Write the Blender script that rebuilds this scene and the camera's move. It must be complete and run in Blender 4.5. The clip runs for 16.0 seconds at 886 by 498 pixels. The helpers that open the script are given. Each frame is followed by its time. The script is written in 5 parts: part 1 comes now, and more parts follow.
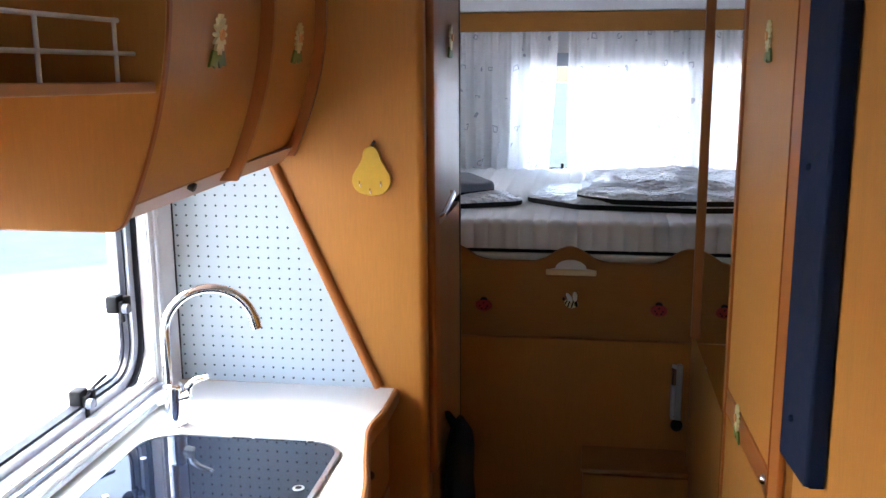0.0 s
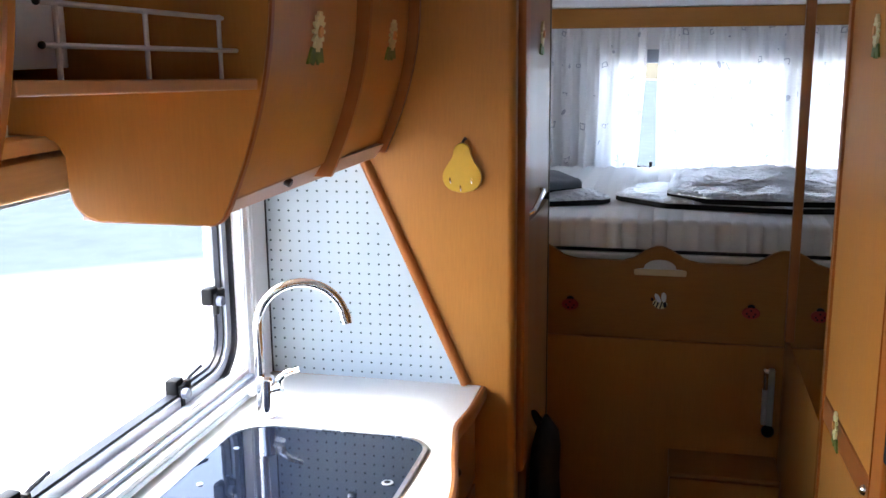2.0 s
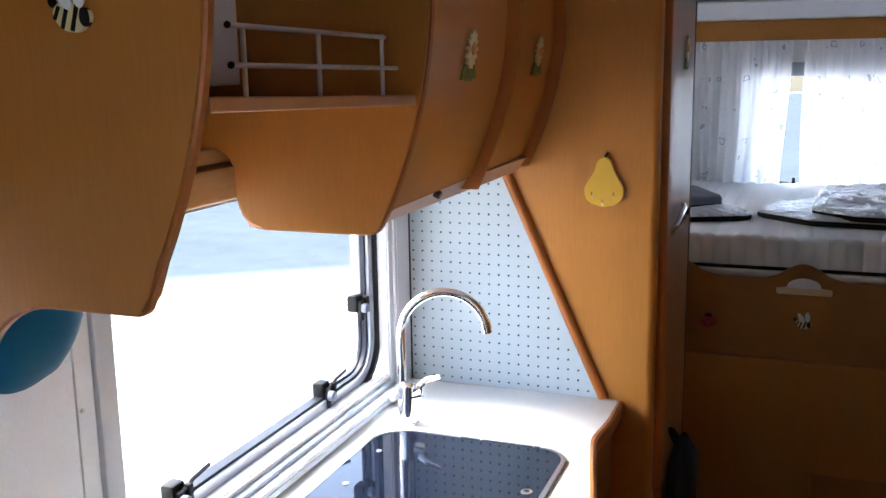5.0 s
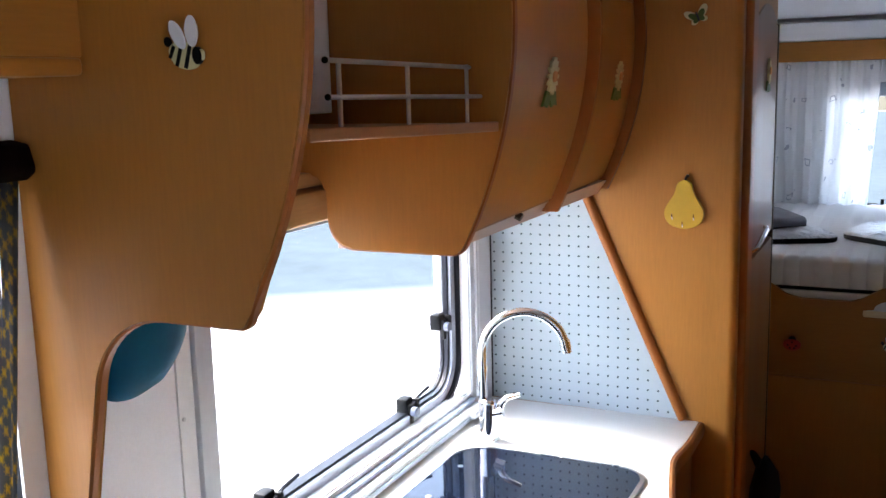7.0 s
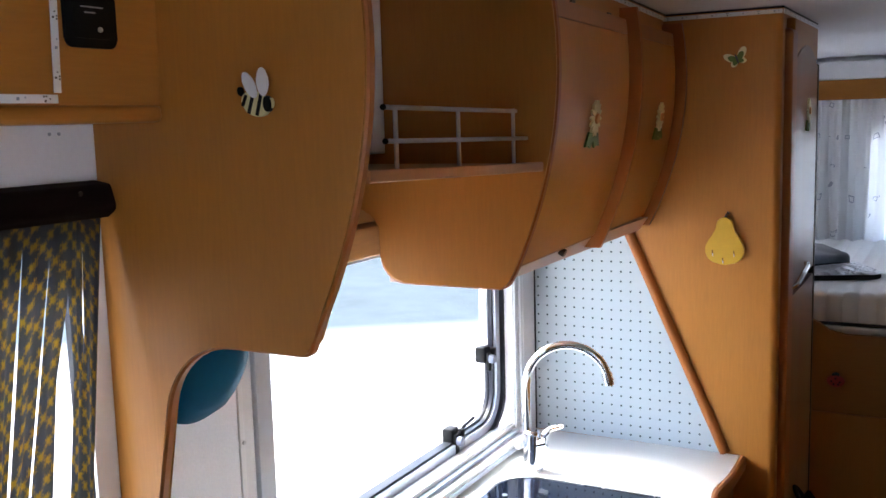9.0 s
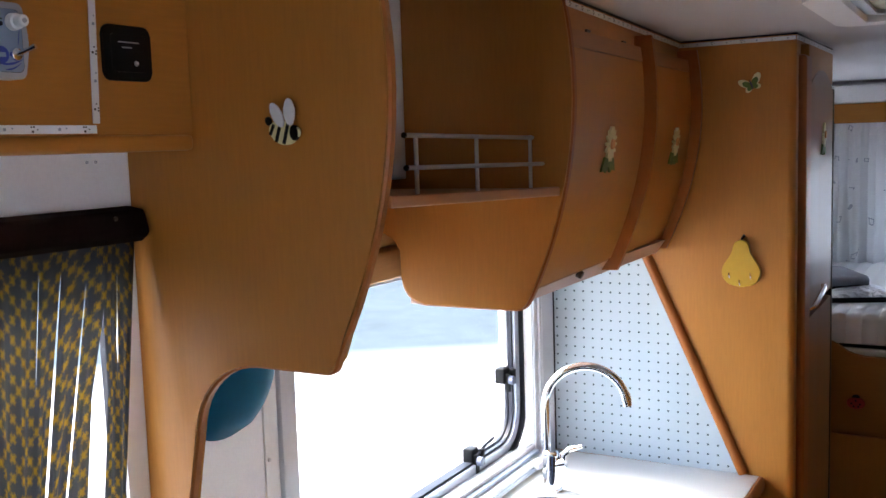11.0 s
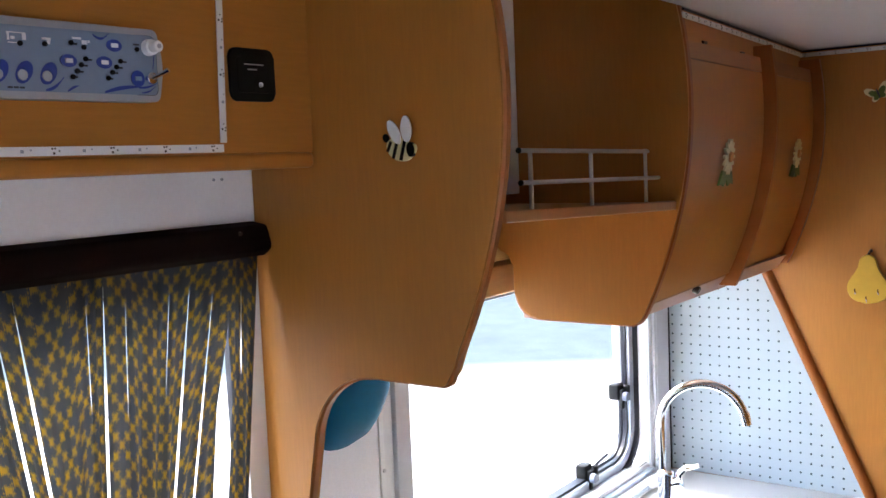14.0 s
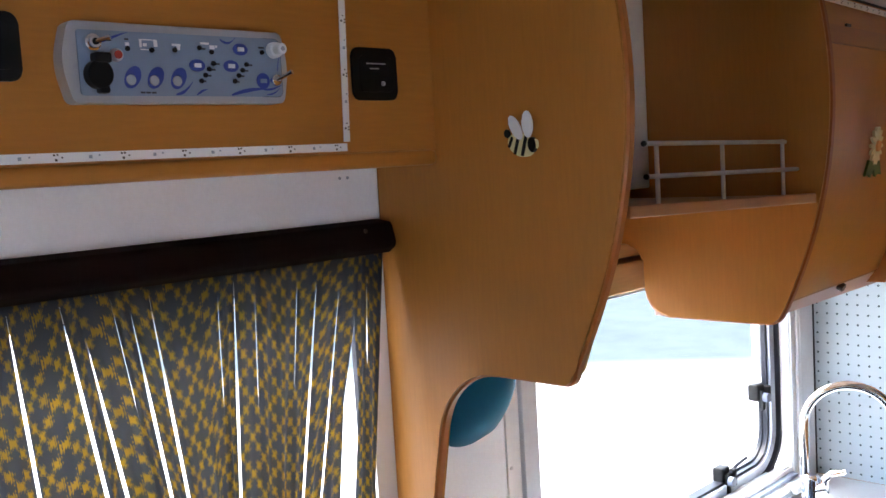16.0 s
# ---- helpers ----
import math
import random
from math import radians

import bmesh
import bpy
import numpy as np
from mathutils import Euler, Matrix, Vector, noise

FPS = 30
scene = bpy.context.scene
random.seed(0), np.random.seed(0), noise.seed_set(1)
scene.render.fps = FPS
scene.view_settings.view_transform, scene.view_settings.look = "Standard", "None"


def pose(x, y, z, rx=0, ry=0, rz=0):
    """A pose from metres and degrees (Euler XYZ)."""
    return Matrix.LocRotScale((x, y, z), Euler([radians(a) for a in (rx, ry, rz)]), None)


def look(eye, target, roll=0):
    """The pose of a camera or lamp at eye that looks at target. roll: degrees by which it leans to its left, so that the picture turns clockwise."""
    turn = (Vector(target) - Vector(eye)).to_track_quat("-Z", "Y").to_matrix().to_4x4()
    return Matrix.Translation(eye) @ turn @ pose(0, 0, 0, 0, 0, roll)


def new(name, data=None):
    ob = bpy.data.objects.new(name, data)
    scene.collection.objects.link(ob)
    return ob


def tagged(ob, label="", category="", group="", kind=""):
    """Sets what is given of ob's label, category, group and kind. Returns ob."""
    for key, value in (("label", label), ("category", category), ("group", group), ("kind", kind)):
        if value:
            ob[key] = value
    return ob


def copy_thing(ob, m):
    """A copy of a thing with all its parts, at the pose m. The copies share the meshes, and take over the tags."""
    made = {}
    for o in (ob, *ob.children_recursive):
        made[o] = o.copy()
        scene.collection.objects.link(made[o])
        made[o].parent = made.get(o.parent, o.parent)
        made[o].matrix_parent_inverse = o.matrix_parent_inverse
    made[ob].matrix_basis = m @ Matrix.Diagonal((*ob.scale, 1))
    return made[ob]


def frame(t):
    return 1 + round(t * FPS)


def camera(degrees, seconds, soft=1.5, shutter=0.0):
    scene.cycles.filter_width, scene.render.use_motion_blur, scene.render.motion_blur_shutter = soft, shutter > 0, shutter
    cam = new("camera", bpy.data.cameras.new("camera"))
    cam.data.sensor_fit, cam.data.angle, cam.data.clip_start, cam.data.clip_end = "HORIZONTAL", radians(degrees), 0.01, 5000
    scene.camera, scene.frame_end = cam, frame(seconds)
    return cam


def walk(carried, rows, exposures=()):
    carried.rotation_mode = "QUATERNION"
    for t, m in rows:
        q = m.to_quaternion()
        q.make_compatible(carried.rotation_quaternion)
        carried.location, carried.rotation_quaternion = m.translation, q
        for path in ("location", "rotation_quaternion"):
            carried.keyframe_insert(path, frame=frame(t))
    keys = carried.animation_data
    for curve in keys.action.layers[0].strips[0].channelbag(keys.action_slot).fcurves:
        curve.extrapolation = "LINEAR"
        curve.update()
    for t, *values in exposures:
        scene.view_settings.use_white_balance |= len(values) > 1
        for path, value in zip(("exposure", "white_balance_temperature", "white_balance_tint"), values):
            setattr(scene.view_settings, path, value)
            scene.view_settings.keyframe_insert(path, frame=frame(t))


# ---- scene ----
cam = camera(49.4, 16.0)
PATH = [
    (0, (0.03, 0.119, 1.694), (-0.264, 2.054, 1.282), -0.4),
    (0.5, (0.025, 0.121, 1.693), (-0.299, 2.051, 1.28), -0.4),
    (1, (0.018, 0.125, 1.693), (-0.346, 2.047, 1.276), -0.4),
    (1.5, (0.012, 0.126, 1.692), (-0.4, 2.038, 1.274), -0.5),
    (2, (0.008, 0.121, 1.693), (-0.449, 2.023, 1.277), -0.6),
    (2.5, (0.003, 0.114, 1.694), (-0.504, 2.005, 1.283), -0.7),
    (3, (-0.004, 0.107, 1.695), (-0.561, 1.984, 1.288), -0.7),
    (3.5, (-0.011, 0.101, 1.695), (-0.605, 1.967, 1.292), -0.6),
    (4, (-0.017, 0.095, 1.695), (-0.648, 1.95, 1.297), -0.6),
    (6.5, (-0.003, 0.043, 1.707), (-0.828, 1.829, 1.348), -1.5),
    (7, (0.003, 0.027, 1.709), (-0.858, 1.799, 1.368), -1.5),
    (7.5, (0.008, 0.008, 1.713), (-0.875, 1.773, 1.39), -1.5),
    (8, (0.014, -0.012, 1.717), (-0.895, 1.743, 1.414), -1.4),
    (8.5, (0.022, -0.029, 1.718), (-0.908, 1.719, 1.435), -1.5),
    (9, (0.029, -0.043, 1.72), (-0.914, 1.7, 1.453), -1.6),
    (11.5, (0.055, -0.087, 1.725), (-0.94, 1.635, 1.519), -1.8),
    (12, (0.052, -0.092, 1.726), (-0.959, 1.622, 1.53), -1.7),
    (12.5, (0.046, -0.096, 1.727), (-0.993, 1.603, 1.537), -1.6),
    (13, (0.045, -0.095, 1.727), (-1.032, 1.58, 1.541), -1.7),
    (13.5, (0.049, -0.094, 1.726), (-1.078, 1.548, 1.543), -2.0),
    (14, (0.054, -0.091, 1.726), (-1.123, 1.516, 1.546), -2.4),
    (14.5, (0.054, -0.091, 1.726), (-1.188, 1.466, 1.549), -2.6),
    (15, (0.059, -0.091, 1.727), (-1.238, 1.422, 1.552), -2.7),
    (15.5, (0.063, -0.084, 1.724), (-1.279, 1.39, 1.554), -3.2),
    (16, (0.063, -0.072, 1.725), (-1.332, 1.351, 1.551), -3.4),
]
walk(cam, [(t, look(eye, aim, roll)) for t, eye, aim, roll in PATH], [(0, 3.62), (2, 3.5), (4, 3.32), (7, 3.28), (12, 3.33), (14, 3.46), (16, 3.5)])


# ---- light ----
world = bpy.data.worlds.new("sky")
scene.world = world
world.use_nodes = True
wn, wl = world.node_tree.nodes, world.node_tree.links
sky = wn.new("ShaderNodeTexSky")
sky.sky_type = "NISHITA"
sky.sun_disc = False
sky.sun_elevation, sky.sun_rotation = radians(48), radians(-85)
sky.air_density, sky.dust_density = 1.0, 3.0
wl.new(sky.outputs[0], wn["Background"].inputs[0])
wn["Background"].inputs[1].default_value = 0.15
sun = new("sun", bpy.data.lights.new("sun", "SUN"))
sun.data.energy, sun.data.angle, sun.data.color = 1.4, radians(22), (1.0, 0.965, 0.92)
sun.matrix_world = look((-5.8, 0.5, 6.5), (0, 0, 0))


# ---- materials ----
def nodes_of(name):
    m = bpy.data.materials.new(name)
    m.use_nodes = True
    t = m.node_tree
    return m, t.nodes, t.links, t.nodes["Principled BSDF"]


def surface(name, col, rough=0.5, metal=0.0, vary=0.12, fine=60.0, coarse=5.0, stretch=(1, 1, 1), bump=0.05, coat=0.0, ior=1.5):
    """A procedural surface: two scales of noise in colour and roughness, and a fine relief."""
    m, n, l, b = nodes_of(name)
    tc, mp = n.new("ShaderNodeTexCoord"), n.new("ShaderNodeMapping")
    mp.inputs["Scale"].default_value = stretch
    l.new(tc.outputs["Object"], mp.inputs[0])
    a, c = n.new("ShaderNodeTexNoise"), n.new("ShaderNodeTexNoise")
    a.inputs["Scale"].default_value, c.inputs["Scale"].default_value = fine, coarse
    a.inputs["Detail"].default_value, c.inputs["Detail"].default_value = 5, 3
    l.new(mp.outputs[0], a.inputs[0])
    l.new(mp.outputs[0], c.inputs[0])
    mix = n.new("ShaderNodeMath")
    mix.operation = "ADD"
    l.new(a.outputs[0], mix.inputs[0])
    l.new(c.outputs[0], mix.inputs[1])
    ramp = n.new("ShaderNodeValToRGB")
    lo, hi = [max(0, v * (1 - vary)) for v in col], [min(1, v * (1 + vary)) for v in col]
    ramp.color_ramp.elements[0].color, ramp.color_ramp.elements[1].color = (*lo, 1), (*hi, 1)
    ramp.color_ramp.elements[0].position, ramp.color_ramp.elements[1].position = 0.3, 0.7
    half = n.new("ShaderNodeMath")
    half.operation = "MULTIPLY"
    half.inputs[1].default_value = 0.5
    l.new(mix.outputs[0], half.inputs[0])
    l.new(half.outputs[0], ramp.inputs[0])
    l.new(ramp.outputs[0], b.inputs["Base Color"])
    rr = n.new("ShaderNodeMapRange")
    rr.inputs[3].default_value, rr.inputs[4].default_value = max(0.02, rough * 0.8), min(1, rough * 1.2)
    l.new(c.outputs[0], rr.inputs[0])
    l.new(rr.outputs[0], b.inputs["Roughness"])
    b.inputs["Metallic"].default_value = metal
    b.inputs["IOR"].default_value = ior
    b.inputs["Coat Weight"].default_value = coat
    b.inputs["Coat Roughness"].default_value = 0.15
    if bump:
        bp = n.new("ShaderNodeBump")
        bp.inputs["Strength"].default_value, bp.inputs["Distance"].default_value = bump, 0.002
        l.new(a.outputs[0], bp.inputs["Height"])
        l.new(bp.outputs[0], b.inputs["Normal"])
    return m


def veneer(name, col, along="z", rough=0.4, vary=0.1, coat=0.02, ior=1.36):
    """Beech veneer: fine pores drawn out along the grain, broad soft flames."""
    st = {"z": (1, 1, 0.09), "y": (1, 0.09, 1), "x": (0.09, 1, 1)}[along]
    return surface(name, col, rough, 0, vary, 210, 8, st, 0.03, coat, ior)


BEECH = (0.445, 0.182, 0.033)
wood = veneer("beech veneer", BEECH)
wood_matt = veneer("matt beech veneer", (0.43, 0.187, 0.042), "z", 0.5, ior=1.18)
solid_matt = veneer("matt solid beech", (0.35, 0.115, 0.024), "z", 0.45, ior=1.2)
cover_wood = veneer("pale beech blind box", (0.6, 0.36, 0.15), "y", 0.45)
wood_y = veneer("beech veneer, grain level", BEECH, "y")
wood_x = veneer("beech veneer across", (0.35, 0.145, 0.028), "x")
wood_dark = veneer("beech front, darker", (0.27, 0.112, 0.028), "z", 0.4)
wood_gloss = veneer("glossy beech door", (0.27, 0.112, 0.028), "z", 0.34, coat=0.15)
rail_pale = surface("pale pinkish laminate", (0.5, 0.34, 0.27), 0.4, 0, 0.05, 160, 8)
solid = veneer("solid beech edge", (0.35, 0.115, 0.024), "z", 0.36)
solid_red = veneer("reddish solid beech", (0.29, 0.085, 0.018), "y", 0.36)
solid_y = veneer("solid beech edge level", (0.37, 0.16, 0.055), "y", 0.4)
white_wall = surface("white vinyl wall", (0.84, 0.855, 0.89), 0.55, 0, 0.04, 220, 6, bump=0.12)
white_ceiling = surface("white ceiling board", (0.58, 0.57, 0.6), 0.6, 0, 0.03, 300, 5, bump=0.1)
white_plastic = surface("white plastic", (0.8, 0.81, 0.82), 0.3, 0, 0.03, 90, 8, bump=0.02)
window_white = surface("window frame plastic", (0.6, 0.63, 0.68), 0.32, 0, 0.04, 90, 8, bump=0.02)
worktop_white = surface("pale laminate", (0.68, 0.705, 0.71), 0.38, 0, 0.05, 260, 9, bump=0.05)
grey_profile = surface("grey profile", (0.34, 0.38, 0.44), 0.32, 0.3, 0.06, 80, 6)
pale_profile = surface("glossy pale blue-grey profile", (0.5, 0.56, 0.66), 0.15, 0.2, 0.06, 80, 6)
sill_grey = surface("blue-grey sill channel", (0.27, 0.33, 0.42), 0.3, 0.1, 0.06, 80, 6)
latch_grey = surface("slate grey plastic", (0.12, 0.14, 0.2), 0.4, 0, 0.1, 90, 8)
rubber = surface("black rubber seal", (0.007, 0.009, 0.018), 0.45, 0, 0.15, 120, 9, ior=1.38)
black = surface("black plastic", (0.004, 0.004, 0.005), 0.5, 0, 0.2, 150, 10, ior=1.32)
chrome = surface("polished chrome", (0.86, 0.87, 0.89), 0.07, 1.0, 0.03, 40, 6, bump=0)
steel = surface("brushed steel", (0.62, 0.63, 0.65), 0.28, 1.0, 0.08, 200, 8, (1, 0.1, 1))
wire = surface("silver wire", (0.6, 0.61, 0.64), 0.3, 0.85, 0.06, 90, 8)
bronze = surface("dark bronze", (0.06, 0.042, 0.03), 0.35, 0.7, 0.2, 90, 8)
panel_blue = surface("pale blue panel", (0.46, 0.545, 0.61), 0.42, 0, 0.03, 180, 5, bump=0.05)
panel_dot = surface("dark dot", (0.05, 0.075, 0.09), 0.6, 0, 0.1)
yellow = surface("yellow paint", (0.62, 0.37, 0.022), 0.4, 0, 0.06, 70, 12)
teal = surface("teal plastic", (0.0, 0.085, 0.16), 0.5, 0, 0.08, 90, 9, bump=0.02, ior=1.2)
navy = surface("navy cloth", (0.005, 0.011, 0.036), 0.9, 0, 0.35, 500, 40, bump=0.4, ior=1.3)
grey_cloth = surface("slate grey cloth", (0.13, 0.14, 0.17), 0.85, 0, 0.2, 160, 8, bump=0.3)
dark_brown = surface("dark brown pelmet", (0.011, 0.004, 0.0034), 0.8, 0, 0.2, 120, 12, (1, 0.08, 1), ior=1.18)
mattress_cloth = surface("white ticking", (0.74, 0.74, 0.75), 0.8, 0, 0.05, 240, 12, bump=0.2)
black_cloth = surface("black cloth", (0.004, 0.004, 0.0045), 0.9, 0, 0.3, 200, 12, bump=0.3)
red_paint = surface("red paint", (0.36, 0.03, 0.015), 0.45, 0, 0.1)
leaf_paint = surface("green paint", (0.10, 0.16, 0.025), 0.5, 0, 0.3)
pale_wood = veneer("pale planed wood", (0.74, 0.58, 0.36), "x", 0.5)
cream_paint = surface("cream paint", (0.74, 0.68, 0.38), 0.5, 0, 0.06)
orange_paint = surface("orange paint", (0.7, 0.35, 0.12), 0.5, 0, 0.1)
white_paint = surface("white paint", (0.82, 0.82, 0.84), 0.5, 0, 0.03)
lid_glass = surface("smoked glass", (0.003, 0.005, 0.011), 0.03, 0, 0.05, 20, 4, bump=0, ior=1.42)
control_blue = surface("grey blue control face", (0.22, 0.29, 0.4), 0.4, 0, 0.04, 120, 8)
control_rim = surface("silver grey plastic", (0.42, 0.43, 0.46), 0.38, 0.2, 0.05, 150, 8)
ink_blue = surface("blue print", (0.03, 0.06, 0.32), 0.45, 0, 0.05)
ink_dark = surface("dark print", (0.04, 0.045, 0.06), 0.5, 0, 0.05)
floor_mat = veneer("brown vinyl floor", (0.05, 0.026, 0.014), "y", 0.45)
paving = surface("pale paving", (0.5, 0.5, 0.495), 0.9, 0, 0.15, 30, 1.0, bump=0.3)


def maths(n, l, op, a, b=None):
    q = n.new("ShaderNodeMath")
    q.operation = op
    for k, v in enumerate((a, b)):
        if v is None:
            continue
        if isinstance(v, (int, float)):
            q.inputs[k].default_value = v
        else:
            l.new(v, q.inputs[k])
    return q.outputs[0]


def lawn_material():
    """Dull lawn fading into pale paving along its edge, a painted softening by glare."""
    m = surface("dull lawn", (0.07, 0.086, 0.094), 0.95, 0, 0.16, 3.0, 0.6, bump=0.0, ior=1.05)
    n, l = m.node_tree.nodes, m.node_tree.links
    b = n["Principled BSDF"]
    old = b.inputs["Base Color"].links[0].from_socket
    g, d, r = n.new("ShaderNodeNewGeometry"), n.new("ShaderNodeVectorMath"), n.new("ShaderNodeMapRange")
    d.operation = "DOT_PRODUCT"
    d.inputs[1].default_value = (-0.58, 0.815, 0)
    l.new(g.outputs["Position"], d.inputs[0])
    r.inputs[1].default_value, r.inputs[2].default_value = 8.3, 10.4
    l.new(d.outputs["Value"], r.inputs[0])
    mix = n.new("ShaderNodeMix")
    mix.data_type = "RGBA"
    mix.inputs["A"].default_value = (0.5, 0.5, 0.495, 1)
    l.new(r.outputs[0], mix.inputs["Factor"])
    l.new(old, mix.inputs["B"])
    l.new(mix.outputs["Result"], b.inputs["Base Color"])
    return m


lawn_mat = lawn_material()


def mirror_material():
    m, n, l, b = nodes_of("mirror")
    b.inputs["Base Color"].default_value = (0.86, 0.87, 0.86, 1)
    b.inputs["Metallic"].default_value, b.inputs["Roughness"].default_value = 1.0, 0.015
    return m


def clear_material():
    m, n, l, b = nodes_of("clear acrylic")
    b.inputs["Base Color"].default_value = (0.94, 0.97, 1.0, 1)
    b.inputs["Transmission Weight"].default_value, b.inputs["Roughness"].default_value = 1.0, 0.02
    b.inputs["IOR"].default_value = 1.03
    return m


def milky_material():
    """White plastic thin enough to let daylight through."""
    m, n, l, b = nodes_of("milky white plastic")
    b.inputs["Base Color"].default_value, b.inputs["Roughness"].default_value = (0.85, 0.86, 0.88, 1), 0.25
    tr, ms = n.new("ShaderNodeBsdfTranslucent"), n.new("ShaderNodeMixShader")
    tr.inputs[0].default_value, ms.inputs[0].default_value = (0.85, 0.86, 0.88, 1), 0.5
    l.new(b.outputs[0], ms.inputs[1])
    l.new(tr.outputs[0], ms.inputs[2])
    l.new(ms.outputs[0], n["Material Output"].inputs[0])
    return m


def foil_material():
    m, n, l, b = nodes_of("silver foil")
    tc = n.new("ShaderNodeTexCoord")
    v, s2 = n.new("ShaderNodeTexVoronoi"), n.new("ShaderNodeTexNoise")
    v.inputs["Scale"].default_value, s2.inputs["Scale"].default_value = 26, 55
    l.new(tc.outputs["Object"], v.inputs["Vector"])
    l.new(tc.outputs["Object"], s2.inputs[0])
    add = n.new("ShaderNodeMath")
    v.feature = "DISTANCE_TO_EDGE"
    mp, crease = n.new("ShaderNodeMapping"), n.new("ShaderNodeTexNoise")
    mp.inputs["Scale"].default_value, mp.inputs["Rotation"].default_value = (9, 60, 12), (0, 0, 0.45)
    crease.inputs["Scale"].default_value, crease.inputs["Detail"].default_value = 1.0, 3
    l.new(tc.outputs["Object"], mp.inputs[0])
    l.new(mp.outputs[0], crease.inputs[0])
    both = maths(n, l, "ADD", maths(n, l, "MULTIPLY", crease.outputs[0], 2.0), add.outputs[0])
    l.new(v.outputs[0], add.inputs[0])
    l.new(s2.outputs[0], add.inputs[1])
    bp = n.new("ShaderNodeBump")
    bp.inputs["Strength"].default_value, bp.inputs["Distance"].default_value = 1.0, 0.02
    l.new(both, bp.inputs["Height"])
    l.new(bp.outputs[0], b.inputs["Normal"])
    b.inputs["Base Color"].default_value = (0.66, 0.67, 0.7, 1)
    b.inputs["Metallic"].default_value, b.inputs["Roughness"].default_value = 1.0, 0.32
    return m


def check_cloth():
    """Grey cotton, its ovals ringed by linked yellow star checks; the cloth's own metres are in its UV map."""
    m, n, l, b = nodes_of("grey and yellow checked cotton")
    uv, sep = n.new("ShaderNodeUVMap"), n.new("ShaderNodeSeparateXYZ")
    l.new(uv.outputs[0], sep.inputs[0])
    u, v = sep.outputs[0], sep.outputs[1]
    cu, cv = maths(n, l, "MULTIPLY", u, 2 / 0.07), maths(n, l, "MULTIPLY", v, 2 / 0.046)
    arm, odd = [], []
    for c in (maths(n, l, "ADD", cu, cv), maths(n, l, "SUBTRACT", cu, cv)):
        k = maths(n, l, "FLOOR", maths(n, l, "ADD", c, 0.5))
        arm.append(maths(n, l, "ABSOLUTE", maths(n, l, "SUBTRACT", c, k)))
        odd.append(maths(n, l, "GREATER_THAN", maths(n, l, "ABSOLUTE", maths(n, l, "SUBTRACT", maths(n, l, "FRACT", maths(n, l, "MULTIPLY", k, 0.5)), 0.5)), 0.25))
    thread = maths(n, l, "MULTIPLY", maths(n, l, "SUBTRACT", maths(n, l, "FRACT", maths(n, l, "MULTIPLY", u, 1 / 0.0036)), 0.5), 0.26)
    cross = maths(n, l, "LESS_THAN", maths(n, l, "ADD", maths(n, l, "MINIMUM", arm[0], arm[1]), thread), 0.12)
    reach = maths(n, l, "LESS_THAN", maths(n, l, "ADD", maths(n, l, "MAXIMUM", arm[0], arm[1]), thread), 0.38)
    core = maths(n, l, "LESS_THAN", maths(n, l, "ADD", maths(n, l, "ADD", arm[0], arm[1]), thread), 0.35)
    ink = maths(n, l, "MAXIMUM", maths(n, l, "MULTIPLY", cross, reach), core)
    ink = maths(n, l, "MULTIPLY", ink, maths(n, l, "MAXIMUM", odd[0], odd[1]))
    mix = n.new("ShaderNodeMix")
    mix.data_type = "RGBA"
    l.new(ink, mix.inputs["Factor"])
    mix.inputs["A"].default_value, mix.inputs["B"].default_value = (0.027, 0.031, 0.038, 1), (0.2, 0.12, 0.008, 1)
    weave = n.new("ShaderNodeTexNoise")
    weave.inputs["Scale"].default_value = 900
    l.new(uv.outputs[0], weave.inputs[0])
    bp = n.new("ShaderNodeBump")
    bp.inputs["Strength"].default_value, bp.inputs["Distance"].default_value = 0.3, 0.001
    l.new(weave.outputs[0], bp.inputs["Height"])
    l.new(bp.outputs[0], b.inputs["Normal"])
    l.new(mix.outputs["Result"], b.inputs["Base Color"])
    b.inputs["Roughness"].default_value = 0.95
    tr = n.new("ShaderNodeBsdfTranslucent")
    l.new(mix.outputs["Result"], tr.inputs[0])
    ms = n.new("ShaderNodeMixShader")
    ms.inputs[0].default_value = 0.12
    l.new(b.outputs[0], ms.inputs[1])
    l.new(tr.outputs[0], ms.inputs[2])
    l.new(ms.outputs[0], n["Material Output"].inputs[0])
    return m


